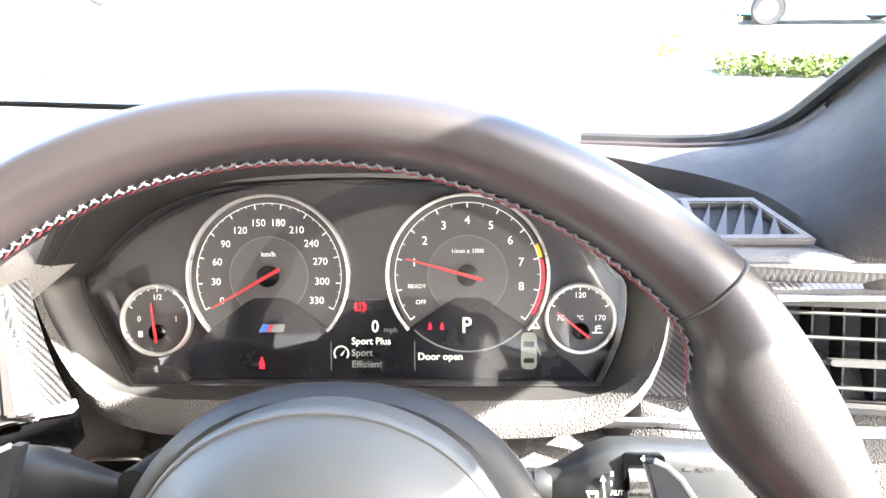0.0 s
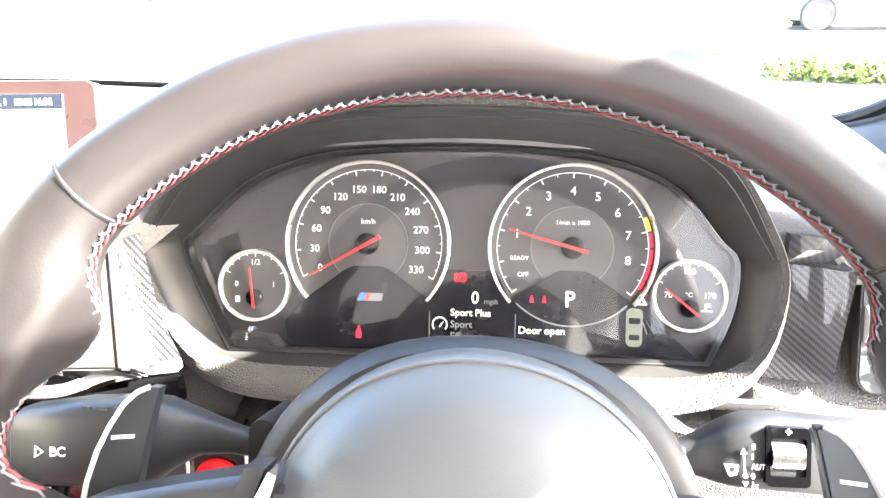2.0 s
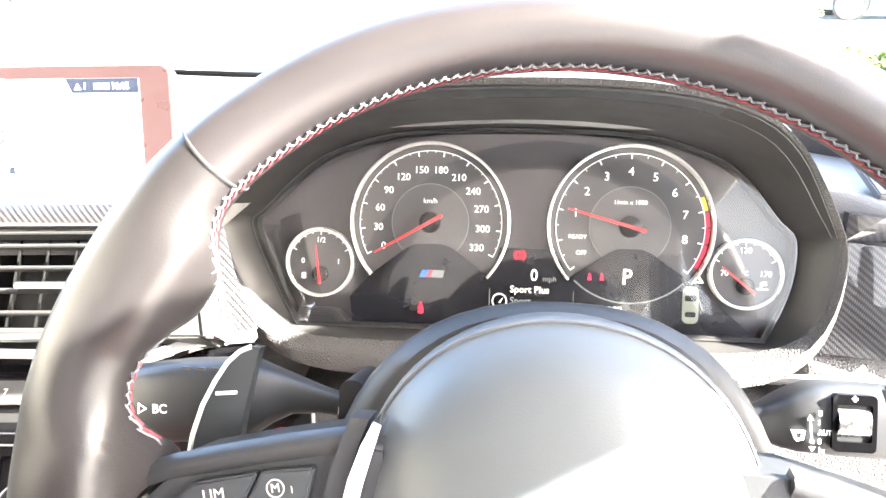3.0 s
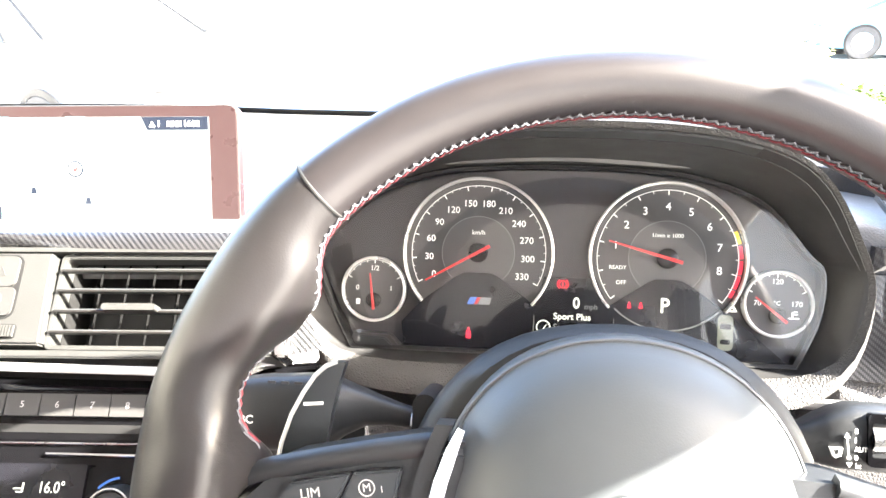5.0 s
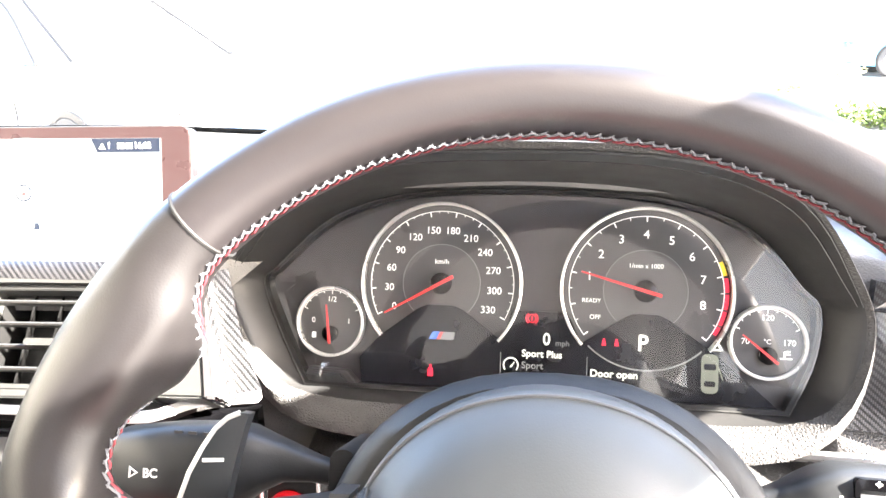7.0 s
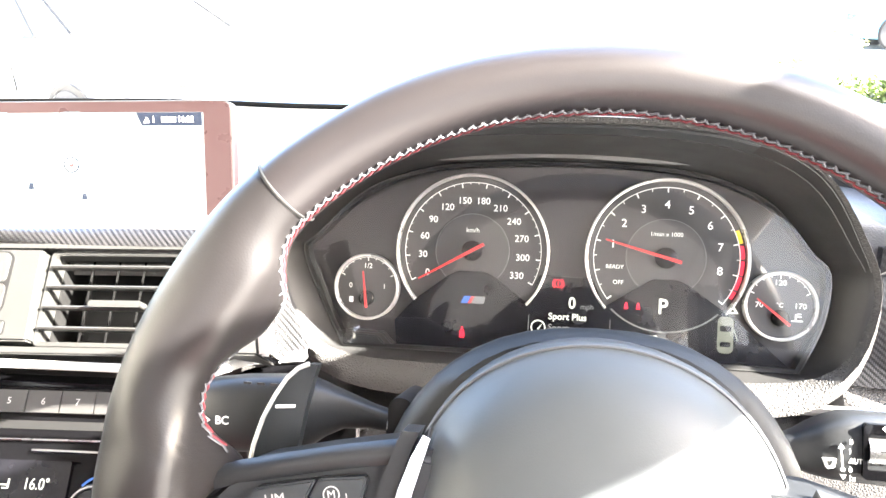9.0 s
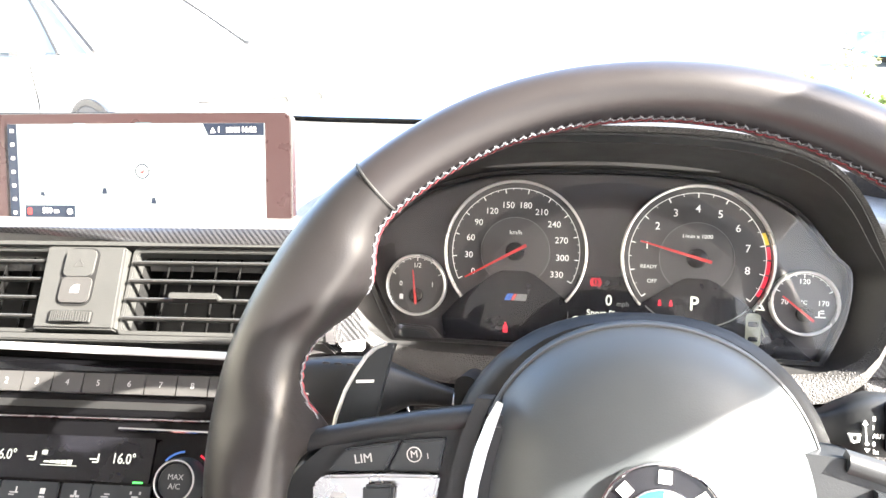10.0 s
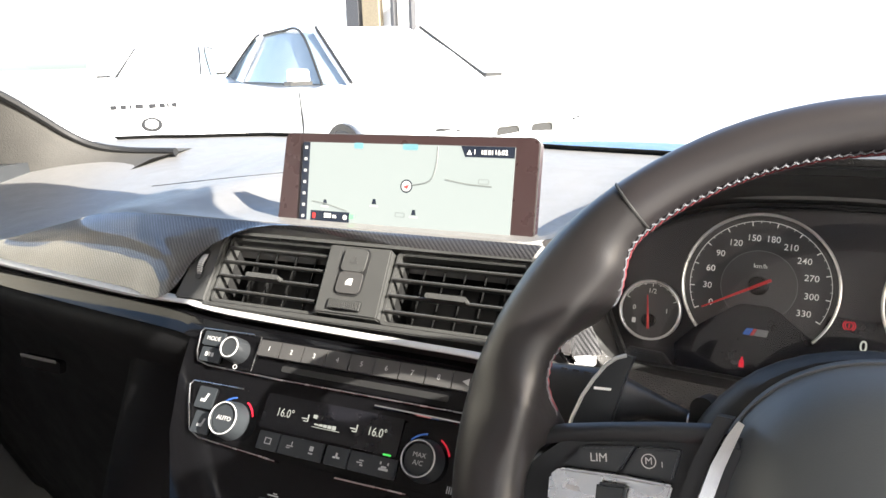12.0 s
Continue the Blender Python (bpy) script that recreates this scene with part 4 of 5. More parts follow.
# ---- air vents ----
VENTFIN = material("vent_fin_plastic", (0.012, 0.012, 0.012), 0.22)
def air_vent(name, m, w, h, slats, fins, label, tab=True, bezel=True, fin_turn=24):
    v = thing(name, m @ Vector((0, -h / 2, 0)), label, "air vent", "dashboard air vents")
    part("housing", ringed(rounded(w + .006, h + .006, .004), rounded(w, h, .003), -.035, -.0105), SEAM, v, "", m)
    part("rim", ringed(rounded(w + .006, h + .006, .004), rounded(w, h, .003), -.0105, .0005), VENTGREY, v, "", m, bevel=.0006)
    part("backing", boxed((0, 0, -.036), (w + .004, h + .004, .003)), SEAM, v, "", m)
    for i in range(slats):
        y = h / 2 - h * (i + .62) / (slats + .25)
        part("slat", loft([[(x, y + .0009, -.0005), (x, y + .0008, .0030), (x, y - .0001, .0036), (x, y - .0009, .0028), (x, y - .0010, -.0018), (x, y - .0002, -.0020)] for x in np.linspace(-w / 2, w / 2, 3)], True), VENTGREY, v, "", m, sharp=40)
    for i in range(fins):
        x = -w / 2 + w * (i + .7) / fins
        t = math.tan(radians(fin_turn))
        part("fin", loft([[(x + t * .012 - .0006, y, -.0110), (x + t * .012 + .0006, y, -.0110), (x - t * .006 + .0005, y, -.026), (x - t * .006 - .0005, y, -.026)] for y in (-h / 2, h / 2)], True), VENTFIN, v, "", m)
    if tab:
        y = h / 2 - h * 2.62 / (slats + .25)
        part("slider", prism([(x - .002, y + .0008 + z) for x, z in rounded(w * .32, .0036, .0014)], .001, .0085), VENTGREY, v, "", m, bevel=.001)
    return v


air_vent("air_vent", STACK @ Matrix.Translation((-.0975, -.0250, -.0035)), .0900, .0490, 4, 5, "grey dashboard air vent with four slats and a slider")
air_vent("air_vent", STACK @ Matrix.Translation((.0500, -.0250, -.0035)), .0920, .0490, 4, 6, "grey dashboard air vent with four slats and a slider")
RV = put_in((.226, .335, .9440), -6, 22)
air_vent("air_vent", RV, .100, .056, 4, 6, "grey driver's air vent with four slats and a slider", fin_turn=4)
rvb = thing("vent_surround", RV @ Vector((0, -.035, 0)), "pale grey surround of the driver's air vent", "vent surround")
part("surround", ringed(rounded(.126, .068, .008), rounded(.104, .060, .004), -.012, -.001), VENTGREY, rvb, "", RV, bevel=.001)
part("thumbwheel", lathe([(0, -.003), (.010, -.003), (.0112, 0), (.010, .003), (0, .003)], 32), SILVER, rvb, "ribbed thumbwheel", RV @ Matrix.Translation((-.058, .002, -.004)) @ Matrix.Rotation(radians(90), 4, "Y"))

vp = thing("dashboard_switch_unit", STACK @ Vector((-.035, -.05, 0)), "grey vent panel with central locking and hazard buttons", "switch unit")
part("surround", prism([(-.1775, -.0545), (-.1725, -.0120), (-.1660, -.0010), (-.1560, .0030), (-.1475, .0035), (-.1465, -.0550)], -.03, .0005), VENTGREY, vp, "", STACK, bevel=.002)
for y0, y1 in ((-.0530, -.0570), (.0025, .0050)):
    part("surround", prism([(-.148, y0), (.102, y0), (.102, y1), (-.148, y1)], -.03, .0005), VENTGREY, vp, "", STACK, bevel=.0008)
part("surround", prism([(.0985, -.055), (.0985, .003), (.1155, .003), (.1285, -.055)], -.03, .0005), VENTGREY, vp, "", STACK, bevel=.0012)
part("thumbwheel_slot", prism([(.1045, -.0120), (.1105, -.0120), (.1155, -.0375), (.1095, -.0375)], .0005, .0012), SEAM, vp, "", STACK)
bm = bmesh.new()
for i in range(13):
    t = radians(35 + 110 * i / 12)
    box(bm, (0, 0, 0), (.0042, .0011, .0020), Matrix.Translation((.1100 - .0023 * math.cos(t), -.0248 + .0118 * math.cos(t), -.0085 + .0118 * math.sin(t))) @ Matrix.Rotation(t - radians(90), 4, "X"))
part("thumbwheel", bm, SILVER, vp, "pale ribbed thumbwheel", STACK)
part("bright_strip", prism([(.1160, .004), (.1200, .004), (.1355, -.0555), (.1292, -.0555)], -.02, .0020), CHROME, vp, "bright metal strip", STACK, bevel=.0012)
part("thumbwheel_slot", prism(rounded(.0062, .0250, .003, -.1600, -.0250), .0005, .0012), SEAM, vp, "", STACK)
bm = bmesh.new()
for i in range(15):
    t = radians(35 + 110 * i / 14)
    box(bm, (0, 0, 0), (.0040, .0009, .0020), Matrix.Translation((-.1600, -.0250 + .0118 * math.cos(t), -.0085 + .0118 * math.sin(t))) @ Matrix.Rotation(t - radians(90), 4, "X"))
part("thumbwheel", bm, SILVER, vp, "pale ribbed thumbwheel", STACK)
part("centre_panel", prism([(-.0515, .0010), (-.0010, .0010), (.0015, -.0505), (-.0490, -.0505)], -.03, .0022), VENTGREY, vp, "", STACK, bevel=.0012)
part("button_well", prism(rounded(.0222, .0366, .0060, -.0268, -.0185), .0022, .0026), SEAM, vp, "", STACK)
hz = part("hazard_button", prism(rounded(.0186, .0172, .0036, -.0270, -.0101), .0022, .0042), VENTGREY, vp, "", STACK, bevel=.0012)
lk = part("lock_button", prism(rounded(.0190, .0160, .0036, -.0265, -.0270), .0022, .0038), NUMBUTTON, vp, "", STACK, bevel=.0012)
part("symbol", ringed([(-.0306, -.0128), (-.0236, -.0128), (-.0271, -.0072)], [(-.0295, -.0122), (-.0247, -.0122), (-.0271, -.0083)], .0041, .0044), NUMBUTTON, hz, "", STACK)
part("symbol", prism([(-.0290, -.0290), (-.0240, -.0290), (-.0240, -.0240), (-.0268, -.0240), (-.0290, -.0262)], .0037, .0040), CONPRINT, lk, "", STACK)
part("wheel_slot", prism(rounded(.0280, .0080, .0020, -.0262, -.0435), .0022, .0027), SEAM, vp, "", STACK)
bm = bmesh.new()
for i in range(17):
    box(bm, (-.0375 + .0240 * i / 16, -.0435, .0030 + .0016 * math.sin(math.pi * i / 16)), (.0009, .0062, .0020))
part("thumbwheel", bm, VENTGREY, vp, "ribbed grey thumbwheel", STACK)

# ---- radio and climate units ----
fascia = thing("centre_console", STACK @ Vector((-.03, -.2, -.02)), "gloss black centre console with a grey side cheek", "centre console")
part("fascia", prism([(-.1560, -.0640), (.1120, -.0680), (.1080, -.1950), (-.120, -.1950), (-.142, -.150), (-.152, -.110)], -.03, -.0060), GLOSS, fascia, "gloss black fascia", STACK, bevel=.002)
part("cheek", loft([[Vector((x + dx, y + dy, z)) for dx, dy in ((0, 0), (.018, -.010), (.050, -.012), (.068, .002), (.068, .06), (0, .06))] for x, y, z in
     ((-.585, .268, .925), (-.588, .262, .90), (-.592, .250, .86), (-.597, .232, .81), (-.602, .215, .76), (-.605, .205, .70), (-.605, .20, .5))], True), KNEE, fascia, "side cheek, blackened for the shade there", sharp=50)
RADIO = STACK @ Matrix.Translation((.0045, 0, 0))
radio = thing("car_radio", RADIO @ Vector((-.03, -.095, 0)), "car radio with silver knob and eight numbered buttons", "car radio")
part("face", prism([(-.1450, -.0740), (.0980, -.0735), (.0980, -.0995), (-.0700, -.1000), (-.1360, -.0990), (-.1420, -.0960)], -.006, -.0030), GLOSS, radio, "", RADIO, bevel=.001)
part("bright_edge", tube([(.0980, -.0998, -.0035), (-.068, -.1006, -.0035), (-.130, -.0998, -.0035), (-.1405, -.0975, -.0035), (-.1440, -.0900, -.0032), (-.1462, -.0765, -.003), (-.1440, -.0735, -.003), (-.098, -.0725, -.003)], .0005, 6), SATIN, radio, "", RADIO)
kn = part("volume_knob", lathe([(0, .0130), (.0062, .0130), (.0070, .0125), (.0075, .0140), (.0092, .0140), (.0098, .0125), (.0105, -.003)], 48), PLAIN, radio, "round dark volume knob with a bright ring", RADIO @ Matrix.Translation((-.1065, -.0865, -.0030)) @ Matrix.Diagonal((.88, .88, .9, 1)))
part("knob_ring", lathe([(.0072, .0128), (.0076, .0145), (.0083, .0145), (.0088, .0132)], 48), SILVER, kn, "", RADIO @ Matrix.Translation((-.1065, -.0865, -.0030)) @ Matrix.Diagonal((.88, .88, .9, 1)))
part("knob_face", disc(.0066, .0126, .0136, 0, 0, 36), PLAIN, kn, "", RADIO @ Matrix.Translation((-.1065, -.0865, -.0030)) @ Matrix.Diagonal((.88, .88, .9, 1)))
for x, y in ((-.1310, -.0805), (-.1290, -.0922)):
    b = part("button", prism(rounded(.0185, .0105, .0012, x, y), -.004, -.0012), BUTTON, radio, "", RADIO, bevel=.0005)
    if y > -.085:
        lettering("MODE", .0044, x, y, -.0011, CONPRINT, b, RADIO)
    else:
        for dx in (-.004, -.0012, .0016):
            part("symbol", prism(rounded(.0018, .0030, .0004, x + dx, y), -.0012, -.0009), CONPRINT, b, "", RADIO)
part("symbol", ringed([(-.1060 + .0017 * math.cos(t), -.0975 + .0017 * math.sin(t)) for t in np.linspace(0, 6.283, 17)[:-1]], [(-.1060 + .0012 * math.cos(t), -.0975 + .0012 * math.sin(t)) for t in np.linspace(0, 6.283, 17)[:-1]], -.003, -.0027), CONPRINT, radio, "", RADIO)
for i in range(9):
    x = -.0795 + i * .0186
    b = part("button", prism([(x - .0088, -.0870), (x + .0088, -.0870), (x + .0090, -.0758), (x - .0090, -.0758)], -.004, .0010), NUMBUTTON, radio, "", RADIO, bevel=.0008)
    if i < 8:
        lettering(str(i + 1), .0048, x, -.0815, .0011, CONPRINT, b, RADIO)
    else:
        part("symbol", prism([(x - .0025, -.0815), (x + .0020, -.0838), (x + .0020, -.0792)], .001, .0013), CONPRINT, b, "", RADIO)
part("bright_edge", tube([(-.0915, -.0735, -.0028), (-.0915, -.0985, -.0028)], .0003, 6), SATIN, radio, "", RADIO)
part("disc_slot", prism(rounded(.126, .0042, .0015, -.0040, -.0930), -.004, -.0026), SEAM, radio, "", RADIO)
part("bright_edge", tube([(.010, -.1055, -.004), (.100, -.1062, -.004)], .0010, 6), CHROME, radio, "", RADIO)

climate = thing("climate_panel", STACK @ Vector((-.03, -.15, 0)), "climate control panel with two knobs and a digital display", "climate panel")
part("face", prism([(-.1330, -.1130), (.0950, -.1110), (.0930, -.1500), (-.0500, -.1520), (-.1130, -.1490), (-.1220, -.1450)], -.006, -.0030), GLOSS, climate, "", STACK, bevel=.001)
part("bright_edge", tube([(-.046, -.1530, -.0035), (-.060, -.1520, -.0035), (-.112, -.1496, -.0035), (-.1215, -.1455, -.0032), (-.1290, -.1300, -.003), (-.1345, -.1155, -.003), (-.1320, -.1122, -.003), (-.088, -.1115, -.003)], .0005, 6), SATIN, climate, "", STACK)
part("bright_edge", tube([(.0, -.1540, -.004), (.05, -.1535, -.004)], .0005, 6), SATIN, climate, "", STACK)
dp = part("display", prism(rounded(.104, .0235, .001, -.0135, -.1222), -.004, -.0018), SCREENBLACK, climate, "black climate display", STACK, bevel=.0004)
for x in (-.0480, .0220):
    lettering("16.0°", .0078, x, -.1220, -.0017, LCDWHITE, dp, STACK, turn=0, wide=.85)
for k in range(5):
    part("bar", boxed((-.0225 + .0034 * k, -.1248, -.0016), (.0028, .0010 + .0004 * k, .0003)), LCDWHITE, dp, "", STACK)
part("bar", boxed((-.0150, -.1266, -.0016), (.0210, .0004, .0003)), LCDWHITE, dp, "", STACK)
for x in (-.0325, .0045):
    for dx, dy, wd, ht in ((0, 0, .0040, .0007), (.0028, .0006, .0008, .0046), (.0012, -.0016, .0030, .0007)):
        part("symbol", boxed((x + dx, -.1225 + dy, -.0016), (wd, ht, .0003)), LCDWHITE, dp, "", STACK)
part("symbol", boxed((-.0245, -.1200, -.0016), (.0030, .0024, .0003)), LCDWHITE, dp, "", STACK)
for x, y, text in ((-.0880, -.1342, "AUTO"), (.0575, -.1325, "MAX")):
    KM = STACK @ Matrix.Translation((x, y, -.0030)) @ Matrix.Diagonal((.84, .84, .9, 1))
    kn = part("temperature_knob", lathe([(0, .0115), (.0108, .0115), (.0114, .0108), (.0118, .0130), (.0134, .0130), (.0142, .0112), (.0158, -.001), (.0165, -.002)], 56), BUTTON, climate, "round dark knob with a bright ring", KM)
    part("knob_ring", lathe([(.0120, .0120), (.0123, .0136), (.0130, .0136), (.0134, .0122)], 56), SILVER, kn, "", KM)
    if text == "AUTO":
        lettering("AUTO", .0050, 0, 0, .0117, CONPRINT, kn, KM)
    else:
        lettering("MAX", .0048, 0, .0026, .0117, CONPRINT, kn, KM)
        lettering("A/C", .0048, 0, -.0030, .0117, CONPRINT, kn, KM)
    for a0, a1, mm in ((96, 138, STRIPEB), (20, 62, REDLAMP)):
        part("scale_mark", lathe([(.0185, .0002), (.0185, .0008), (.0197, .0008), (.0197, .0002)], 12, None, None, a0, a1), mm, climate, "blue scale mark" if mm is STRIPEB else "red scale mark", KM)
for x, y in ((-.1160, -.1225), (-.1120, -.1395)):
    b = part("button", prism(rounded(.0150, .0150, .0012, x, y), -.004, -.0012), BUTTON, climate, "", STACK, bevel=.0005)
    part("symbol", prism([(x - .003, y - .003), (x + .001, y - .003), (x + .003, y + .003), (x + .0015, y + .003), (x, y - .001), (x - .003, y - .001)], -.0012, -.0009), CONPRINT if y > -.13 else GREYPRINT, b, "", STACK)
for k, x in enumerate((-.0545, -.0370, -.0205, -.0015, .0160, .0325)):
    b = part("button", prism(rounded(.0165, .0120, .0010, x, -.1415), -.004, -.0014), BUTTON, climate, "", STACK, bevel=.0005)
    for dx, dy, wd, ht in (((0, .0018, .0050, .0006), (0, -.0018, .0050, .0006), (-.0022, 0, .0006, .0036), (.0022, 0, .0006, .0036)), ((0, 0, .0048, .0007), (.0012, .0014, .0006, .0032), (-.0012, -.0012, .0030, .0006)),
                           ((0, .0012, .0028, .0030), (0, -.0018, .0032, .0009)), ((0, .0011, .0012, .0024), (.0014, -.0006, .0022, .0012), (-.0014, -.0006, .0022, .0012)), ((.0006, .0012, .0030, .0007), (-.0006, -.0002, .0040, .0007), (.0010, -.0016, .0020, .0010)),
                           ((0, -.0012, .0064, .0014), (0, .0002, .0036, .0012), (-.0026, .0024, .0010, .0016), (.0026, .0024, .0010, .0016)))[k]:
        part("symbol", boxed((x + dx, -.1415 + dy, -.0013), (wd, ht, .0003)), CONPRINT, b, "", STACK)
GREENLAMP = material("green_lamp", (0.1, 0.9, 0.15), 0.4, emit=1.0)
part("lamp", prism(rounded(.0055, .0011, .0004, .0325, -.1338), -.0018, -.0012), GREENLAMP, climate, "small green lamp", STACK)
for k in range(3):
    part("symbol", boxed((.0755 + .0014 * k, -.1455, -.0029), (.0006, .0042, .0003)), GREYPRINT, climate, "", STACK)
usb = thing("usb_socket", STACK @ Vector((-.041, -.178, -.006)), "small socket with a white symbol in the console", "socket")
part("plate", prism(rounded(.020, .009, .002, -.041, -.1805), -.0065, -.0045), PLAIN, usb, "", STACK, bevel=.0005)
part("symbol", boxed((-.041, -.1735, -.0055), (.0080, .0007, .0004)), CONPRINT, usb, "", STACK)
part("symbol", boxed((-.0395, -.1722, -.0055), (.0030, .0006, .0004)), CONPRINT, usb, "", STACK)

# ---- display on the dash ----
MAPM = material("map_pale", (0.84, 0.93, 0.89), 0.35, vary=0.02, blotch=20, emit=1.62, dark=0.05)
MAPWATER = material("map_water", (0.35, 0.75, 0.85), 0.35, emit=0.9, dark=0.2)
MAPROAD = material("map_road", (0.40, 0.44, 0.42), 0.35, emit=0.7, dark=0.2)
BARDARK = material("screen_dark", (0.012, 0.016, 0.026), 0.2, vary=0.05)
screen = thing("display_screen", SCREEN @ Vector((-.1, -.075, -.005)), "wide dash display showing a pale map with a dark bar", "display")
hous = rounded(.2330, .0800, .0055, -.1010, -.0315)
part("housing", prism([(x * (1.02 if y < -.05 and x < -.1 else 1), y) for x, y in hous], -.0140, -.0010), MAROON_SHEEN, screen, "gloss housing with a maroon reflection in its colour", SCREEN, bevel=.0016)
part("housing_edge", tube([(x, y, -.0030) for x, y in rounded(.2336, .0806, .006, -.1010, -.0315)], .0006, 6, True), VENTGREY, screen, "", SCREEN)
mp = part("map", prism(rounded(.1955, .0700, .0008, -.1005, -.0337), -.0012, .0002), MAPM, screen, "glowing pale map", SCREEN)
sb = part("side_bar", boxed((-.1945, -.0337, .0003), (.0072, .0698, .0005)), BARDARK, screen, "dark bar of menu symbols", SCREEN)
for k in range(7):
    part("symbol", prism(rounded(.0030, .0026, .0007, -.1945, -.0035 - .0100 * k), .0005, .0007), CONPRINT if k < 2 else GREYPRINT, sb, "", SCREEN)
tb = part("status_bar", prism([(-.0480, .0012), (-.0028, .0012), (-.0028, -.0075), (-.0440, -.0075)], .0002, .0006), BARDARK, screen, "dark status bar", SCREEN)
part("symbol", prism([(-.0425, -.0055), (-.0385, -.0055), (-.0405, -.0018)], .0006, .0008), PRINT, tb, "", SCREEN)
lettering("1", .0056, -.0360, -.0035, .0007, PRINT, tb, SCREEN)
for x, wd in ((-.0298, .0012), (-.0272, .0028), (-.0236, .0024), (-.0212, .0012)):
    part("bar", boxed((x, -.0035, .0007), (wd, .0036, .0002)), GREYPRINT, tb, "", SCREEN)
lettering("16:02", .0056, -.0195, -.0035, .0007, PRINT, tb, SCREEN, align="LEFT", wide=.9)
cb = part("scale_box", boxed((-.1670, -.0625, .0003), (.0390, .0090, .0006)), BARDARK, screen, "dark scale box", SCREEN)
lettering("500 m", .0056, -.1665, -.0620, .0007, PRINT, cb, SCREEN, wide=.9)
part("symbol", prism(rounded(.0034, .0050, .0010, -.1830, -.0625), .0006, .0008), STRIPER, cb, "", SCREEN)
part("symbol", disc(.0022, .0006, .0008, -.1515, -.0625, 20), CONPRINT, cb, "", SCREEN)
part("map_patch", boxed((-.1450, -.0615, .0003), (.0040, .0040, .0003)), GREENLAMP, mp, "", SCREEN)
for x, wd in ((-.1420, .0090), (-.0930, .0140)):
    part("map_patch", prism(rounded(wd, .0050, .0015, x, -.0008), .0001, .0004), MAPWATER, mp, "", SCREEN)
for path in ([(-.068, .000), (-.069, -.016), (-.074, -.028), (-.090, -.032)], [(-.186, -.050), (-.170, -.052), (-.150, -.057)], [(-.060, -.026), (-.040, -.029), (-.020, -.030)]):
    pp = spline([(x, y, .0003) for x, y in path], 12)
    part("map_road", tube(pp, .0007, 5), MAPROAD, mp, "", SCREEN)
part("map_marker", disc(.0055, .0002, .0005, -.0945, -.0330, 28), BARDARK, mp, "", SCREEN)
part("map_marker", disc(.0044, .0004, .0007, -.0945, -.0330, 28), GREYPRINT, mp, "", SCREEN)
part("map_marker", prism([(-.0967, -.0335), (-.0920, -.0315), (-.0935, -.0350)], .0005, .0009), NEEDLE, mp, "", SCREEN)
for x, y in ((-.1725, -.0525), (-.1240, -.0495), (-.0865, -.0565)):
    part("map_marker", prism([(x - .0021, y), (x + .0021, y), (x + .0012, y + .0044), (x - .0012, y + .0044)], .0002, .0005), BARDARK, mp, "", SCREEN)
    part("map_marker", boxed((x, y - .0016, .0003), (.0075, .0012, .0003)), GREYPRINT, mp, "", SCREEN)
for x, y in ((-.0270, -.0265), (-.0990, -.0570)):
    part("map_marker", ringed(rounded(.0090, .0038, .001, x, y), rounded(.0082, .0030, .0008, x, y), .0002, .0005), MAPROAD, mp, "", SCREEN)
part("bracket", boxed((-.214, -.047, -.022), (.010, .040, .018)), PLAIN, screen, "", SCREEN)
part("foot", boxed((-.10, -.078, -.012), (.12, .014, .016)), PLAIN, screen, "", SCREEN)

# ---- start button ----
SB = put_in((-.182, .3155, .861), 0, 8)
st = thing("start_button", SB.translation, "red engine start button in a chrome bezel", "button")
part("bezel", ringed(rounded(.0370, .0520, .008), rounded(.0325, .0475, .006), -.006, .004), CHROME, st, "", SB, bevel=.0008)
part("plate", prism(rounded(.0330, .0480, .006), -.006, .0005), GLOSS, st, "", SB)
REDBUTTON = material("red_button", (0.55, 0.01, 0.015), 0.35, vary=0.05, emit=0.15)
rb = part("push", lathe([(0, .004), (.012, .0042), (.0138, .003), (.0142, 0)], 40), REDBUTTON, st, "red push button", SB @ Matrix.Translation((-.001, -.013, 0)))
lettering("START", .0056, -.001, -.0095, .0046, PRINT, rb, SB)
lettering("STOP", .0050, -.001, -.0185, .0046, PRINT, rb, SB)


# ---- the car's cabin ----
HEADLINER = material("pale_headliner", (0.45, 0.448, 0.445), 0.9, vary=0.04, blotch=3)
PILLAR = material("grey_pillar_cloth", (0.050, 0.048, 0.044), 0.75, grain=0.6, size=500)
# seats stay out of view; their red is chosen for reflections and bounce
SEATM = material("dark_red_seat_leather", (0.085, 0.030, 0.030), 0.6, vary=0.08, blotch=5)
CARPET = material("black_carpet", (0.02, 0.02, 0.02), 0.95, grain=0.6, size=900)


def pane(name, mirror=0.06, tint=(1, 1, 1)):
    m = bpy.data.materials.new(name)
    m.use_nodes = True
    nt = m.node_tree
    tr, gl, mx = nt.nodes.new("ShaderNodeBsdfTransparent"), nt.nodes.new("ShaderNodeBsdfGlossy"), nt.nodes.new("ShaderNodeMixShader")
    tr.inputs[0].default_value = (*tint, 1)
    gl.inputs["Roughness"].default_value = 0.02
    mx.inputs[0].default_value = mirror
    nt.links.new(tr.outputs[0], mx.inputs[1]), nt.links.new(gl.outputs[0], mx.inputs[2])
    nt.links.new(mx.outputs[0], nt.nodes["Material Output"].inputs[0])
    return m


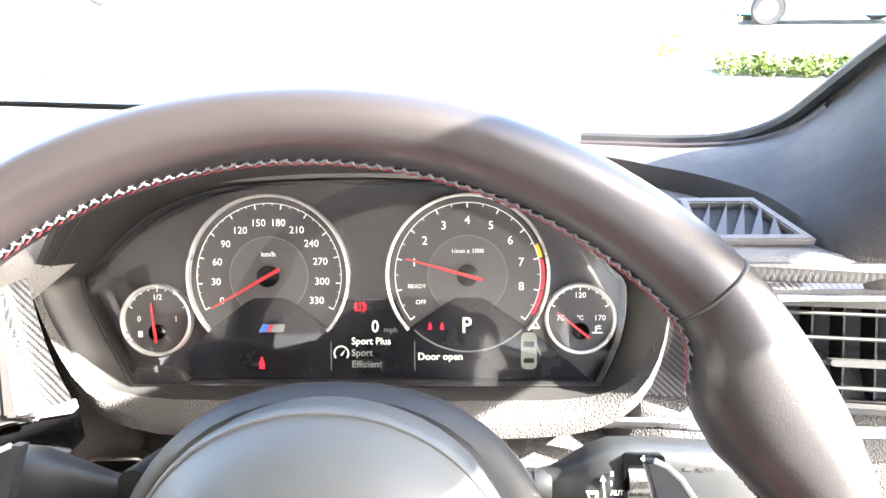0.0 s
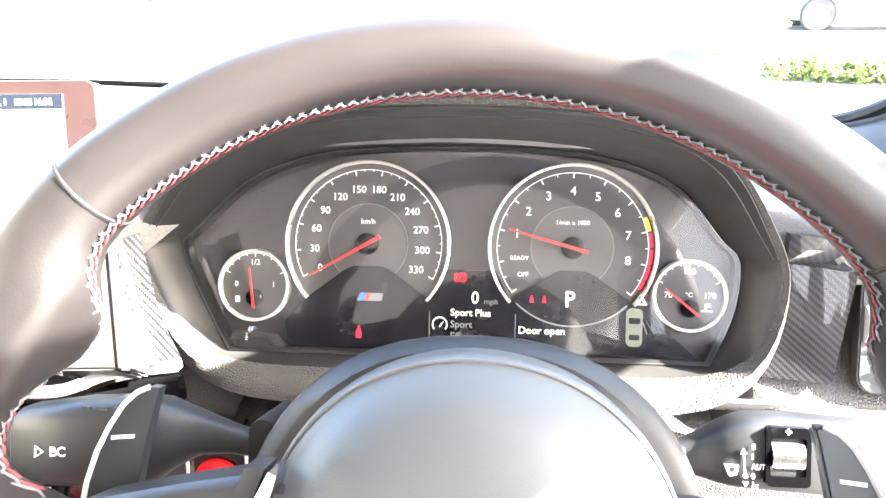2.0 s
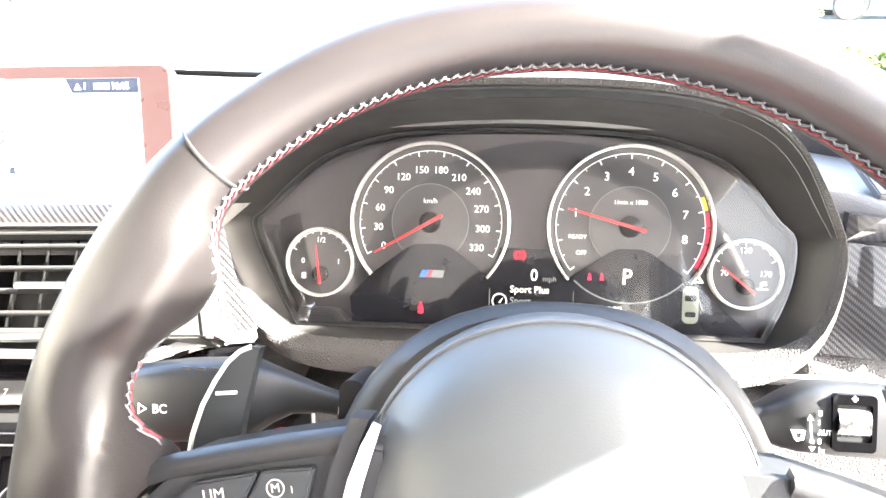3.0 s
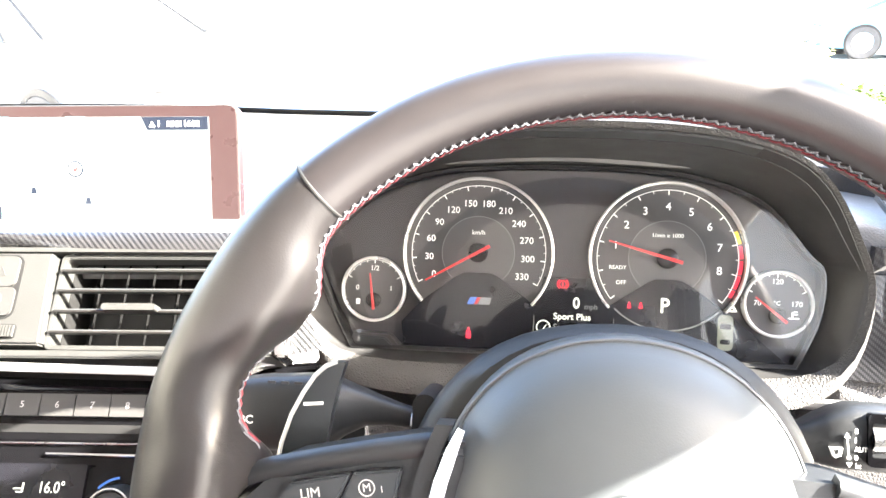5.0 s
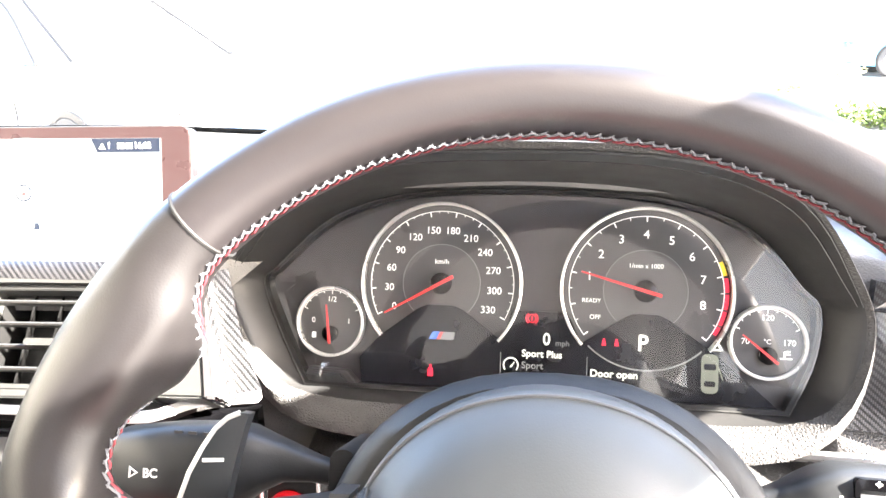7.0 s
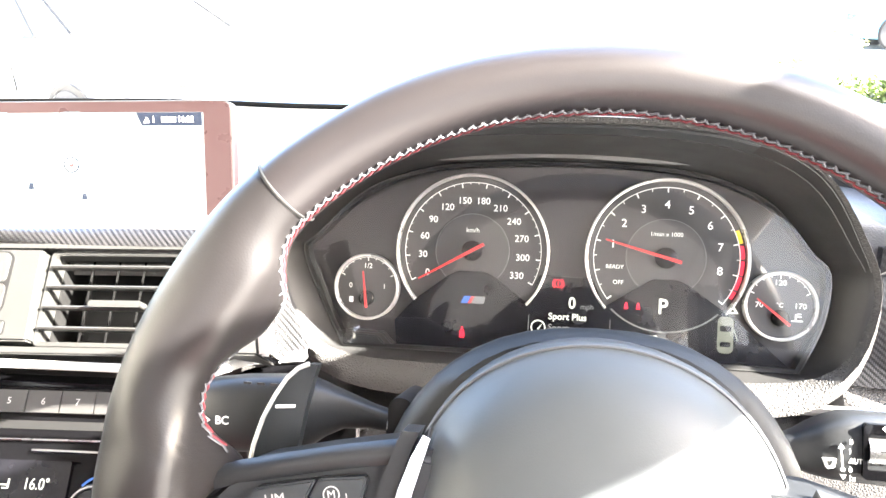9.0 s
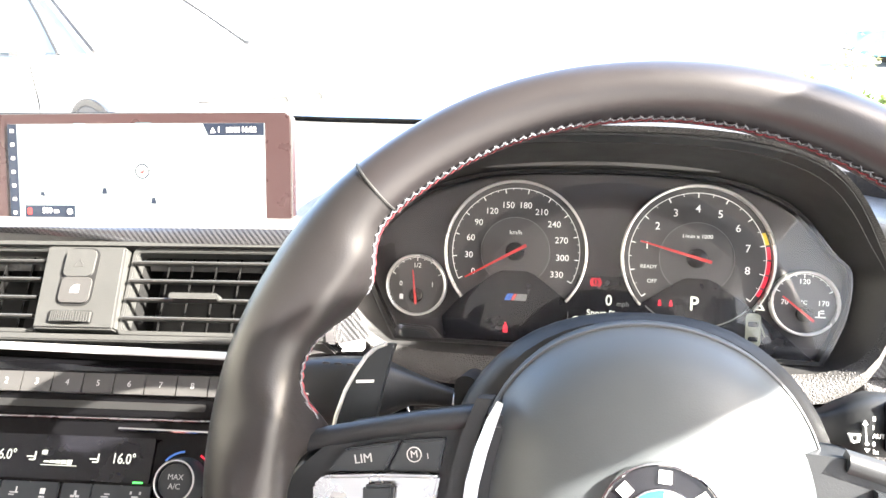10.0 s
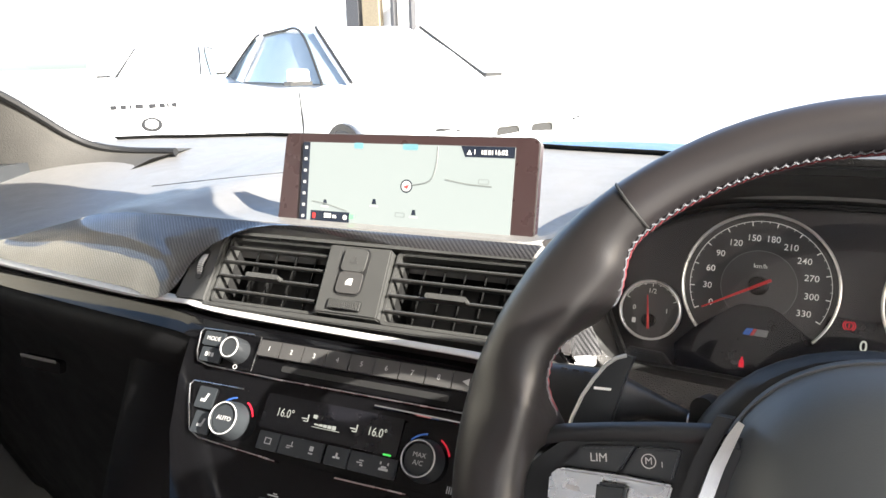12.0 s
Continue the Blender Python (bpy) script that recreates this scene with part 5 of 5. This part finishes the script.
cover = bmesh.new()
cover.faces.new([cover.verts.new((x, y, .0056)) for x, y in GO])
part("glass", cover, pane("cluster_glass", 0.07), cluster, "clear cover glass", CLUSTER).visible_shadow = False
WINDSCREEN = pane("windscreen_glass", 0.04, (0.97, 0.985, 0.98))
HEADER = [(-1.25, .02), (-1.05, .14), (-.8, .26), (-.38, .33), (-.1, .31), (.1, .21), (.28, .05), (.42, -.06)]
rows = []
for i in range(25):
    x = -1.16 + 1.46 * i / 24
    yb, = table(BACK_EDGE, x)
    yh, = table(HEADER, x)
    xh = -.42 + (x + .42) * .86
    a, b = Vector((x, yb, .998)), Vector((xh, yh, 1.345))
    rows.append([a + (b - a) * t + Vector((0, .035, .03)) * math.sin(math.pi * t) for t in np.linspace(0, 1, 9)])
ws = tagged(part("window_1", loft(rows), WINDSCREEN, None), "clear raked windscreen above the dashboard", "windscreen", kind="structure")
ws.visible_shadow = False
part("frit_band", loft([[r[0] + Vector((0, -.004, .001)), r[0] + (r[1] - r[0]) * .16 + Vector((0, -.004, 0)), r[0] + (r[1] - r[0]) * .16 + Vector((0, -.002, 0)), r[0] + Vector((0, -.002, -.001))] for r in rows[:20]], True), SEAM, ws, "black painted edge of the glass", sharp=40)

roof = []
for i in range(17):
    t = i / 16
    x = -1.00 + 1.30 * t
    yh, = table(HEADER, -.42 + (x + .42) / .86)
    c = .035 * math.sin(math.pi * t)
    roof.append([(x, yh, 1.335 + c * .5), (x, yh - .25, 1.365 + c), (x, -.9, 1.385 + c), (x, -1.8, 1.33 + c), (x, -1.8, 1.36 + c), (x, -.9, 1.415 + c), (x, yh - .25, 1.395 + c), (x, yh + .02, 1.352 + c * .5)])
tagged(part("ceiling", loft(roof, True), HEADLINER, None, sharp=40), "pale beige cloth headliner of the car", "headliner", kind="structure")


PILLAR.node_tree.nodes["Principled BSDF"].inputs["Specular IOR Level"].default_value = 0.2
# darker than the pillar trim: the foot's shade is put into its colour
FOOT = material("shade_dark_foot_plastic", (0.016, 0.014, 0.013), 0.7, grain=0.4, size=600)
BROWN = material("dark_brown_rubber", (0.02, 0.014, 0.012), 0.5)


def pillar(side):
    cx = -.405
    ob = thing("windscreen_pillar", (cx + side * .69, .5, .95), "grey cloth-trimmed windscreen pillar", "pillar")
    path = [(.120, .612, .996), (.142, .607, .996), (.199, .592, .997), (.240, .567, 1.006), (.266, .545, 1.024), (.278, .511, 1.054), (.286, .468, 1.087), (.293, .400, 1.128), (.302, .260, 1.206), (.315, .080, 1.312), (.300, -.05, 1.36)]
    pts = spline(path, 40)
    rows = []
    for k, p in enumerate(pts):
        t = k / 40
        f = min(1, .35 + t * 2.2)
        sec = [Vector((0, 0, 0)), Vector((.006, -.016, -.006)), Vector((.040 * f, -.050, -.040)), Vector((.080 * f, -.075, -.062)), Vector((.115 * f, -.060, -.060)), Vector((.125 * f, .0, -.03)), Vector((.06 * f, .03, .0))]
        g = 1 - .55 * max(0, min(1, (t - .42) / .2))
        sec = [Vector((v.x, v.y * g, v.z * g)) for v in sec]
        if t < .3:
            sec = [Vector((v.x * 1.0, v.y * (1 + (0.3 - t) * 3.5), v.z * (1 - (0.3 - t) * 1.2))) for v in sec]
        rows.append([Vector((cx + side * (p.x + v.x - cx), p.y + v.y, p.z + v.z)) for v in sec])
    part("trim", loft(rows, True), PILLAR, ob, "", sharp=60)
    rub = [Vector((cx + side * (p.x - .004 - cx), p.y + .004, p.z + .002)) for p in pts]
    part("edge_seal", tube(rub, .006, 8), SEAM, ob, "black rubber edge seal")
    if side < 0:
        return ob
    top_ = spline([(.100, .606, .995), (.142, .601, .995), (.199, .586, .996), (.240, .561, 1.005), (.266, .541, 1.021), (.278, .507, 1.050), (.286, .464, 1.082), (.300, .400, 1.105), (.335, .330, 1.100)], 32)
    low_ = spline([(.110, .535, 1.004), (.131, .514, 1.005), (.147, .497, 1.005), (.174, .466, 1.006), (.197, .426, 1.006), (.204, .385, 1.005), (.212, .358, .999), (.226, .350, .992), (.250, .345, .988)], 32)
    rows = []
    for a, b in zip(low_, top_):
        row = [a + Vector((0, 0, -.02))] + [a + (b - a) * t + Vector((0, 0, .004)) * math.sin(math.pi * t) for t in np.linspace(0, 1, 8)]
        rows.append([Vector((cx + side * (p.x - cx), p.y, p.z)) for p in row])
    part("foot_trim", loft(rows), FOOT, ob, "grained foot of the pillar trim", sharp=60)
    band = [Vector((cx + side * (p.x - cx), p.y - .004, p.z + .001)) for p in top_[:20]]
    part("edge_band", tube(band, [.0042] * 20, 8), BROWN, ob, "dark brown edge band")
    return ob


pillar(1)
pillar(-1)
shell = thing("cabin_shell", (-.4, -.6, .15), "car cabin shell with dark sills and pale roof rails", "cabin shell")
for x in (-1.085, .290):
    part("roof_rail", tube([(x + (.035 if x < 0 else -.0), -.03, 1.345), (x + (.03 if x < 0 else 0), -.4, 1.37), (x + (.03 if x < 0 else 0), -1.0, 1.375), (x, -1.7, 1.32)], .040, 10), HEADLINER, shell)
    part("sill", boxed((x, -.5, .30), (.10, 2.3, .22)), PLAIN, shell, "", bevel=.02)
    part("side_post", boxed((x, -.92, .90), (.05, .16, .95)), PLAIN, shell, "", bevel=.015)
part("door_panel", boxed((-1.13, -.25, .68), (.06, 1.25, .62)), PLAIN, shell, "dark closed passenger door", bevel=.02)
door_glass = loft([[(-1.128, y, .985), (-1.118, y, 1.10), (-1.095, y, 1.22), (-1.062, y, 1.335)] for y in (-.86, -.55, -.25, .05, .30)])
part("door_glass", door_glass, pane("door_glass_clear", 0.05, (0.80, 0.82, 0.80)), shell, "clear passenger door glass")
part("kick_panel", boxed((-1.14, .48, .60), (.06, .55, .78)), PLAIN, shell)
part("rear_wall", boxed((-.4, -1.85, .58), (1.5, .08, .72)), CARPET, shell)
part("floor_pan", boxed((-.4, -.5, .215), (1.5, 2.6, .05)), CARPET, shell)
part("bulkhead", boxed((-.4, .72, .58), (1.5, .04, .72)), CARPET, shell)
for sx_ in (-.76, -.04):
    seat = thing("bucket_seat", (sx_, -.55, .24), "unseen bucket seat, dark red for its reflections", "car seat", "front seats")
    part("cushion", boxed((sx_, -.42, .40), (.50, .52, .16)), SEATM, seat, "", bevel=.05, seg=4)
    part("backrest", prism([(-.24, 0), (-.25, .35), (-.19, .62), (.19, .62), (.25, .35), (.24, 0)], -.05, .08), SEATM, seat, "", put_in((sx_, -.74, .46), 0, -18), bevel=.03, seg=3)
    part("headrest", prism(rounded(.26, .18, .06), -.04, .05), SEATM, seat, "", put_in((sx_, -.965, 1.15), 0, -12), bevel=.02, seg=3)
# bonnet and wipers in front of the glass
bonnet = thing("bonnet", (-.4, 1.4, .8), "blue metallic bonnet with a raised middle", "bonnet")
rows = []
for i in range(33):
    u = -1 + 2 * i / 32
    x = -.42 + .80 * u
    rows.append([(x * (1 - .06 * t) - .025 * t, .80 - .16 * u * u * (1 - t) + 1.25 * t, .951 - .055 * abs(u) ** 3 + (.040 + .020 * max(0, 1 - t / .15)) * max(0, min(1, (u - .52) / .22)) + .018 * (abs(u) < .45) + .010 * math.cos(3 * u) - .035 * t - .16 * t ** 2.5) for t in np.linspace(0, 1, 14)])
part("panel", loft(rows), CARPAINT, bonnet, "", sharp=30)
part("bonnet_skirt", loft([[r[-1], (r[-1][0], r[-1][1] + .04, .62), (r[-1][0], r[-1][1], .35)] for r in rows]), CARPAINT, bonnet, "", sharp=60)
part("fender", loft([[(rows[s][k][0] + (.001 if s else -.001), rows[s][k][1], rows[s][k][2]), (rows[s][k][0] + (.09 if s else -.09), rows[s][k][1], rows[s][k][2] - .05), (rows[s][k][0] + (.12 if s else -.12), rows[s][k][1], .45)] for k in range(14) for s in (32,)]), CARPAINT, bonnet, "", sharp=60)
part("fender", loft([[(rows[0][k][0] - .001, rows[0][k][1], rows[0][k][2]), (rows[0][k][0] - .09, rows[0][k][1], rows[0][k][2] - .05), (rows[0][k][0] - .12, rows[0][k][1], .45)] for k in range(14)]), CARPAINT, bonnet, "", sharp=60)
for x0, y0, x1, y1 in ((-.25, .86, -.82, .80), (.10, .74, -.42, .83)):
    wp = thing("wiper", (x0, y0, .955), "black windscreen wiper resting at the glass", "wiper", "wipers")
    part("arm", tube([(x0, y0, .955), ((x0 + x1) / 2, (y0 + y1) / 2 + .012, .968), (x1, y1, .976)], .0055, 6), SEAM, wp)
    part("blade", tube([(x0 - .1, y0 - .012, .972), (x1 - .05, y1 - .012, .978)], .0045, 6), SEAM, wp)

# ---- outside ----
ground = part("ground", boxed((0, 0, -.1), (600, 600, .2)), GROUND)
tagged(ground, "pale sunlit concrete forecourt with faint stains", "ground", kind="structure")
RENDER = material("white_wall_render", (0.88, 0.86, 0.83), 0.85, grain=0.3, size=60, vary=0.06, blotch=0.8)
FRAMES = material("dark_window_frame", (0.05, 0.05, 0.055), 0.5)
BEIGE = material("beige_column", (0.22, 0.18, 0.12), 0.7)
# tyre colour lifted to grey, which takes in the veiling glare outside
TYRE = material("glare_greyed_tyre_rubber", (0.06, 0.06, 0.062), 0.8, grain=0.2, size=300)
WHITEPAINT = material("white_car_paint", (0.75, 0.76, 0.77), 0.3, vary=0.03, coat=1.0)
PALEBLUE = material("pale_blue_paint", (0.16, 0.42, 0.55), 0.3, 0.2, vary=0.04, coat=1.0)
CARGLASS = material("car_window_glass", (0.22, 0.28, 0.33), 0.08, vary=0.1, blotch=2)
LAMPM = material("headlamp", (0.8, 0.8, 0.8), 0.1, coat=1)
REDLENS = material("tail_lamp", (0.5, 0.02, 0.02), 0.15, coat=1)

hall = thing("showroom", (0, 42, 0), "white rendered showroom wall with two entrance columns", "building")
part("wall", boxed((0, 42.2, 3.2), (120, .4, 6.4)), RENDER, hall, "white rendered wall")
part("parapet", boxed((0, 42.1, 6.6), (121, .8, .5)), RENDER, hall)
for x, wd, mm, lb in ((-29.6, 1.0, FRAMES, "dark entrance column"), (-28.1, 1.3, BEIGE, "beige entrance column"), (-26.4, .22, FRAMES, ""), (-25.0, .22, FRAMES, "")):
    part("column", boxed((x, 41.3, 2.9), (wd, .55, 5.8)), mm, hall, lb)

WHEELPOS = ((-1.38, -.78), (-1.38, .78), (1.36, -.78), (1.36, .78))


def parked_car(paint, place, turn, label):
    car = thing("parked_car", place, label, "car", "parked cars")
    m = Matrix.Translation(place) @ Matrix.Rotation(radians(turn), 4, "Z")
    st = [(-2.28, .62, .42, .70, .55), (-2.22, .74, .28, .88, .60), (-1.9, .86, .20, .98, .70), (-1.0, .90, .18, .96, .72), (0, .90, .18, .94, .72), (.9, .90, .18, .93, .72), (1.5, .88, .19, .86, .70), (2.0, .82, .22, .76, .62), (2.25, .72, .28, .66, .55), (2.32, .58, .36, .58, .45)]
    rows = []
    for x, hw, z0, z1, ti in st:
        zm = (z0 + z1) / 2
        rows.append([(x, -hw * .9, z0), (x, -hw, z0 + .10), (x, -hw * 1.0, zm), (x, -hw * .97, z1 - .08), (x, -ti, z1), (x, 0, z1 + .025), (x, ti, z1), (x, hw * .97, z1 - .08), (x, hw, zm), (x, hw, z0 + .10), (x, hw * .9, z0)])
    body = part("body", loft(rows, True), paint, car, "", m, sharp=45)
    belt = [(1.02, .62), (.75, .74), (0, .80), (-1.0, .80), (-1.75, .72), (-1.95, .6)]
    top = [(.18, .50), (.02, .57), (-.35, .60), (-.85, .59), (-1.25, .54), (-1.38, .46)]
    lo_ = [(x, y, .935 if x < .9 else .915) for x, y in belt] + [(x, -y, .935 if x < .9 else .915) for x, y in belt[::-1]]
    hi_ = [(x, y, 1.385 - .06 * abs(x + .45)) for x, y in top] + [(x, -y, 1.385 - .06 * abs(x + .45)) for x, y in top[::-1]]
    part("windows", loft([lo_, hi_], True), CARGLASS, car, "tinted side windows and screen", m, sharp=30)
    up_ = [(x * 1.0 - .02, y * .8, z + .045) for x, y, z in hi_]
    part("roof", loft([[(x, y * 1.02, z - .01) for x, y, z in hi_], hi_, up_], True), paint, car, "", m, sharp=60)
    n = len(belt)
    # dark seal round the side glass, lines of the screen and a dark lower mirror edge
    for side in (0, 1):
        q = [2 * n - 1 - k if side else k for k in range(n)]
        out = math.copysign(.012, lo_[q[2]][1])
        arch = [Vector(lo_[q[1]])] + [Vector(hi_[k]) for k in q[1:5]] + [Vector(lo_[q[4]])]
        part("window_seal", tube(spline([v + Vector((0, out, .0)) for v in arch], 24), .012, 6), SEAM, car, "black seal round the side glass", m)
        part("screen_edge", tube([Vector(lo_[q[0]]) + Vector((.03, 2 * out, .03)), Vector(hi_[q[0]]) + Vector((.03, 2 * out, .04))], .014, 6), SEAM, car, "", m)
    for k in (0, 3, 5):
        for a, b in ((lo_[k], hi_[k]), (lo_[2 * n - 1 - k], hi_[2 * n - 1 - k])):
            part("window_post", tube([a, tuple((Vector(a) + Vector(b)) / 2 + Vector((0, math.copysign(.012, a[1]), .01))), b], .035, 8), paint, car, "", m)
    for wx, wy in WHEELPOS:
        s = math.copysign(1, wy)
        wm = m @ Matrix.Translation((wx, wy + s * .02, .32)) @ Matrix.Rotation(radians(90), 4, "X")
        part("wheel_arch", lathe([(.30, -.01), (.342, -.01), (.346, .0), (.342, .01), (.30, .01)], 28), SEAM, car, "", m @ Matrix.Translation((wx, s * .893, .33)) @ Matrix.Rotation(radians(90), 4, "X"))
        w_ = part("wheel", lathe([(.20, -.10), (.30, -.105), (.32, -.085), (.32, .085), (.30, .105), (.20, .10)], 32), TYRE, car, "tyre greyed for the glare outside", wm)
        rim_ = lathe([(.06, .0), (.205, .0), (.205, -.08), (.06, -.08), (.06, .0)], 32)
        for q in range(5):
            box(rim_, (.11, 0, .0), (.18, .035, .19), Matrix.Rotation(2 * math.pi * q / 5, 4, "Z"))
        part("rim", rim_, SILVER, w_, "silver five-spoke rim", wm)
    for s in (-1, 1):
        part("mirror", loft([[(.72 + dx, s * (.86 + .10 * t), 1.0 + dz) for dx, dz in ((-.05, -.05), (.06, -.04), (.05, .05), (-.05, .06))] for t in (0, .5, 1.0, 1.5)], True), paint, car, "", m, bevel=.01)
        part("headlamp", loft([[(2.19 + dx, s * (.50 + .12 * t), .60 + dz) for dx, dz in ((0, -.05), (.075 - .04 * t, -.04), (.05 - .04 * t, .05), (0, .06))] for t in (0, 1, 1.6)], True), LAMPM, car, "", m)
        part("mirror_base", loft([[(.72 + dx, s * (.85 + .12 * t), .945 + dz) for dx, dz in ((-.06, -.012), (.07, -.012), (.07, .018), (-.06, .018))] for t in (0, .5, 1.0, 1.5)], True), SEAM, car, "black lower mirror edge", m)
        part("headlamp_edge", tube([(2.26, s * .50, .655), (2.20, s * .62, .665), (2.12, s * .70, .65), (2.20, s * .66, .55)], .010, 6), SEAM, car, "", m)
        part("tail_lamp", boxed((-2.22, s * .62, .78), (.08, .24, .12)), REDLENS, car, "", m, bevel=.02)
        part("door_handle", tube([(-.42, s * .905, .80), (-.22, s * .912, .80)], .012, 6), paint, car, "", m)
        part("door_gap", tube([(.62, s * .897, .30), (.66, s * .900, .60), (.60, s * .886, .88)], .006, 5), SEAM, car, "", m)
    for s in (-1, 1):
        part("grille", ringed(rounded(.24, .20, .05), rounded(.20, .16, .035), -.03, .03), SILVER, car, "", m @ Matrix.Translation((2.30, s * .15, .58)) @ Matrix.Rotation(radians(90), 4, "Z") @ Matrix.Rotation(radians(90), 4, "X"), bevel=.008)
    for s in (-1, 1):
        part("grille_void", prism(rounded(.20, .16, .035), -.03, .012), SEAM, car, "black kidney-shaped grille", m @ Matrix.Translation((2.30, s * .15, .58)) @ Matrix.Rotation(radians(90), 4, "Z") @ Matrix.Rotation(radians(90), 4, "X"))
    part("intake", prism(rounded(1.0, .10, .04), -.03, .03), SEAM, car, "", m @ Matrix.Translation((2.27, 0, .34)) @ Matrix.Rotation(radians(90), 4, "Z") @ Matrix.Rotation(radians(90), 4, "X"))
    return car


parked_car(WHITEPAINT, (-3.97, 5.42, 0), -27, "white saloon car parked on the pale forecourt")
parked_car(WHITEPAINT, (-10.3, 8.7, 0), -52, "white car with blue-tinted glass parked behind another")
parked_car(PALEBLUE, (7.7, 16.2, 0), 172, "pale blue car parked beyond the low hedge")
# tilted panel standing in for a white bonnet: unreadable name bars, round badge
board = thing("sign_board", (-5.12, 3.75, 0), "tilted white panel standing in for a car bonnet, with name bars and badge", "sign")
BM = put_in((-5.04, 3.80, .72), 52, 50)
part("panel", boxed((0, 0, 0), (1.7, .62, .05)), WHITEENAMEL, board, "white panel", BM, bevel=.008)
for x in (-.6, .6):
    foot = BM @ Vector((x, 0, -.03))
    part("post", tube([foot, (foot.x, foot.y, 0)], .03, 8), SILVER, board)
for x, wd in ((-.20, .060), (-.125, .055), (-.07, .02), (-.005, .08), (.095, .07), (.17, .055), (.215, .02), (.265, .05)):
    part("name_bar", boxed((x, .08, .028), (wd * .8, .048, .006)), SEAM, board, "", BM)
bd = part("badge", disc(.080, .025, .032, .07, -.135, 36), SEAM, board, "round dark badge", BM)
part("badge_field", disc(.05, .032, .036, .07, -.135, 28), WHITEENAMEL, bd, "", BM)

LEAF = material("hedge_leaf", (0.13, 0.18, 0.04), 0.6, vary=0.35, blotch=9)
LEAFY = material("yellow_leaf", (0.42, 0.42, 0.20), 0.6, vary=0.25, blotch=9)


def leaves(bm, rng, centre, size, count, leaf):
    for _ in range(count):
        v = Vector((rng.uniform(-1, 1), rng.uniform(-1, 1), rng.uniform(0, 1)))
        bump = .78 + .22 * math.sin(v.x * 9 + 1.3) * math.cos(v.y * 5)
        p = Vector(centre) + Vector((v.x * size[0], v.y * size[1], v.z ** .6 * size[2] * bump * (1 - .35 * abs(v.y) ** 3)))
        a = Vector((rng.uniform(-1, 1), rng.uniform(-1, 1), rng.uniform(-.6, .8))).normalized()
        b = a.cross(Vector((rng.uniform(-1, 1), rng.uniform(-1, 1), 1))).normalized()
        l, w = leaf * rng.uniform(.7, 1.4), leaf * .45
        bm.faces.new([bm.verts.new(q) for q in (p - a * l, p + b * w, p + a * l, p - b * w)])


rng = random.Random(4)
hedge = thing("hedge", (4.9, 8.2, 0), "low clipped yellow-green hedge along the forecourt edge", "hedge")
bm = bmesh.new()
for k in range(9):
    leaves(bm, rng, (3.15 + k * .40, 8.30 - k * .12, .0), (.30, .26, .27 + .05 * rng.random()), 800, .035)
part("foliage", bm, LEAF, hedge, "small yellow-green leaves", None)["kind"] = "stuff"
bm = bmesh.new()
for k in range(9):
    c = Vector((3.15 + k * .40, 8.30 - k * .12, 0))
    tube([c, c + Vector((.03, 0, .16)), c + Vector((-.02, .02, .27))], [.012, .009, .004], 5, bm=bm)
part("stems", bm, BEIGE, hedge)
for x, y, s in ((2.62, 9.6, .15), (3.05, 10.8, .18), (4.4, 13.0, .30)):
    bush = thing("bush", (x, y, 0), "small yellow-green bush in the planting bed", "bush", "bushes")
    bm = bmesh.new()
    leaves(bm, rng, (x, y, .05), (s, s, s * 1.7), 420, .04)
    part("foliage", bm, LEAFY, bush, "")["kind"] = "stuff"
    part("stem", tube([(x, y, 0), (x + .02, y, s), (x, y + .02, s * 1.5)], [.02, .014, .006], 6), BEIGE, bush)
kerb = part("kerb", prism([(2.2, 11.6), (2.0, 9.6), (3.0, 8.40), (7.4, 7.20), (7.5, 7.35), (3.1, 8.55), (2.15, 9.7), (2.35, 11.6)], 0, .03), GROUND)
tagged(kerb, "pale concrete kerb round the planting bed", "kerb", kind="structure")

# wall out of view, added so that the cluster glass mirrors it
rear = part("wall_south", boxed((4, -16, 4.75), (60, .4, 9.5)), material("pale_wall_render", (0.66, 0.645, 0.62), 0.85, grain=0.3, size=60, vary=0.06, blotch=0.8))
tagged(rear, "unseen pale wall added behind the car to be reflected", "wall", kind="structure")
# another added wall, never in view: gives the carbon lacquer a beige reflection
west = part("wall_west", boxed((-15, -14, 3.5), (.4, 36, 7.0)), material("beige_wall_render", (0.40, 0.385, 0.35), 0.85, grain=0.3, size=60, vary=0.06, blotch=0.8))
tagged(west, "unseen beige wall added beside the forecourt to be reflected", "wall", kind="structure")
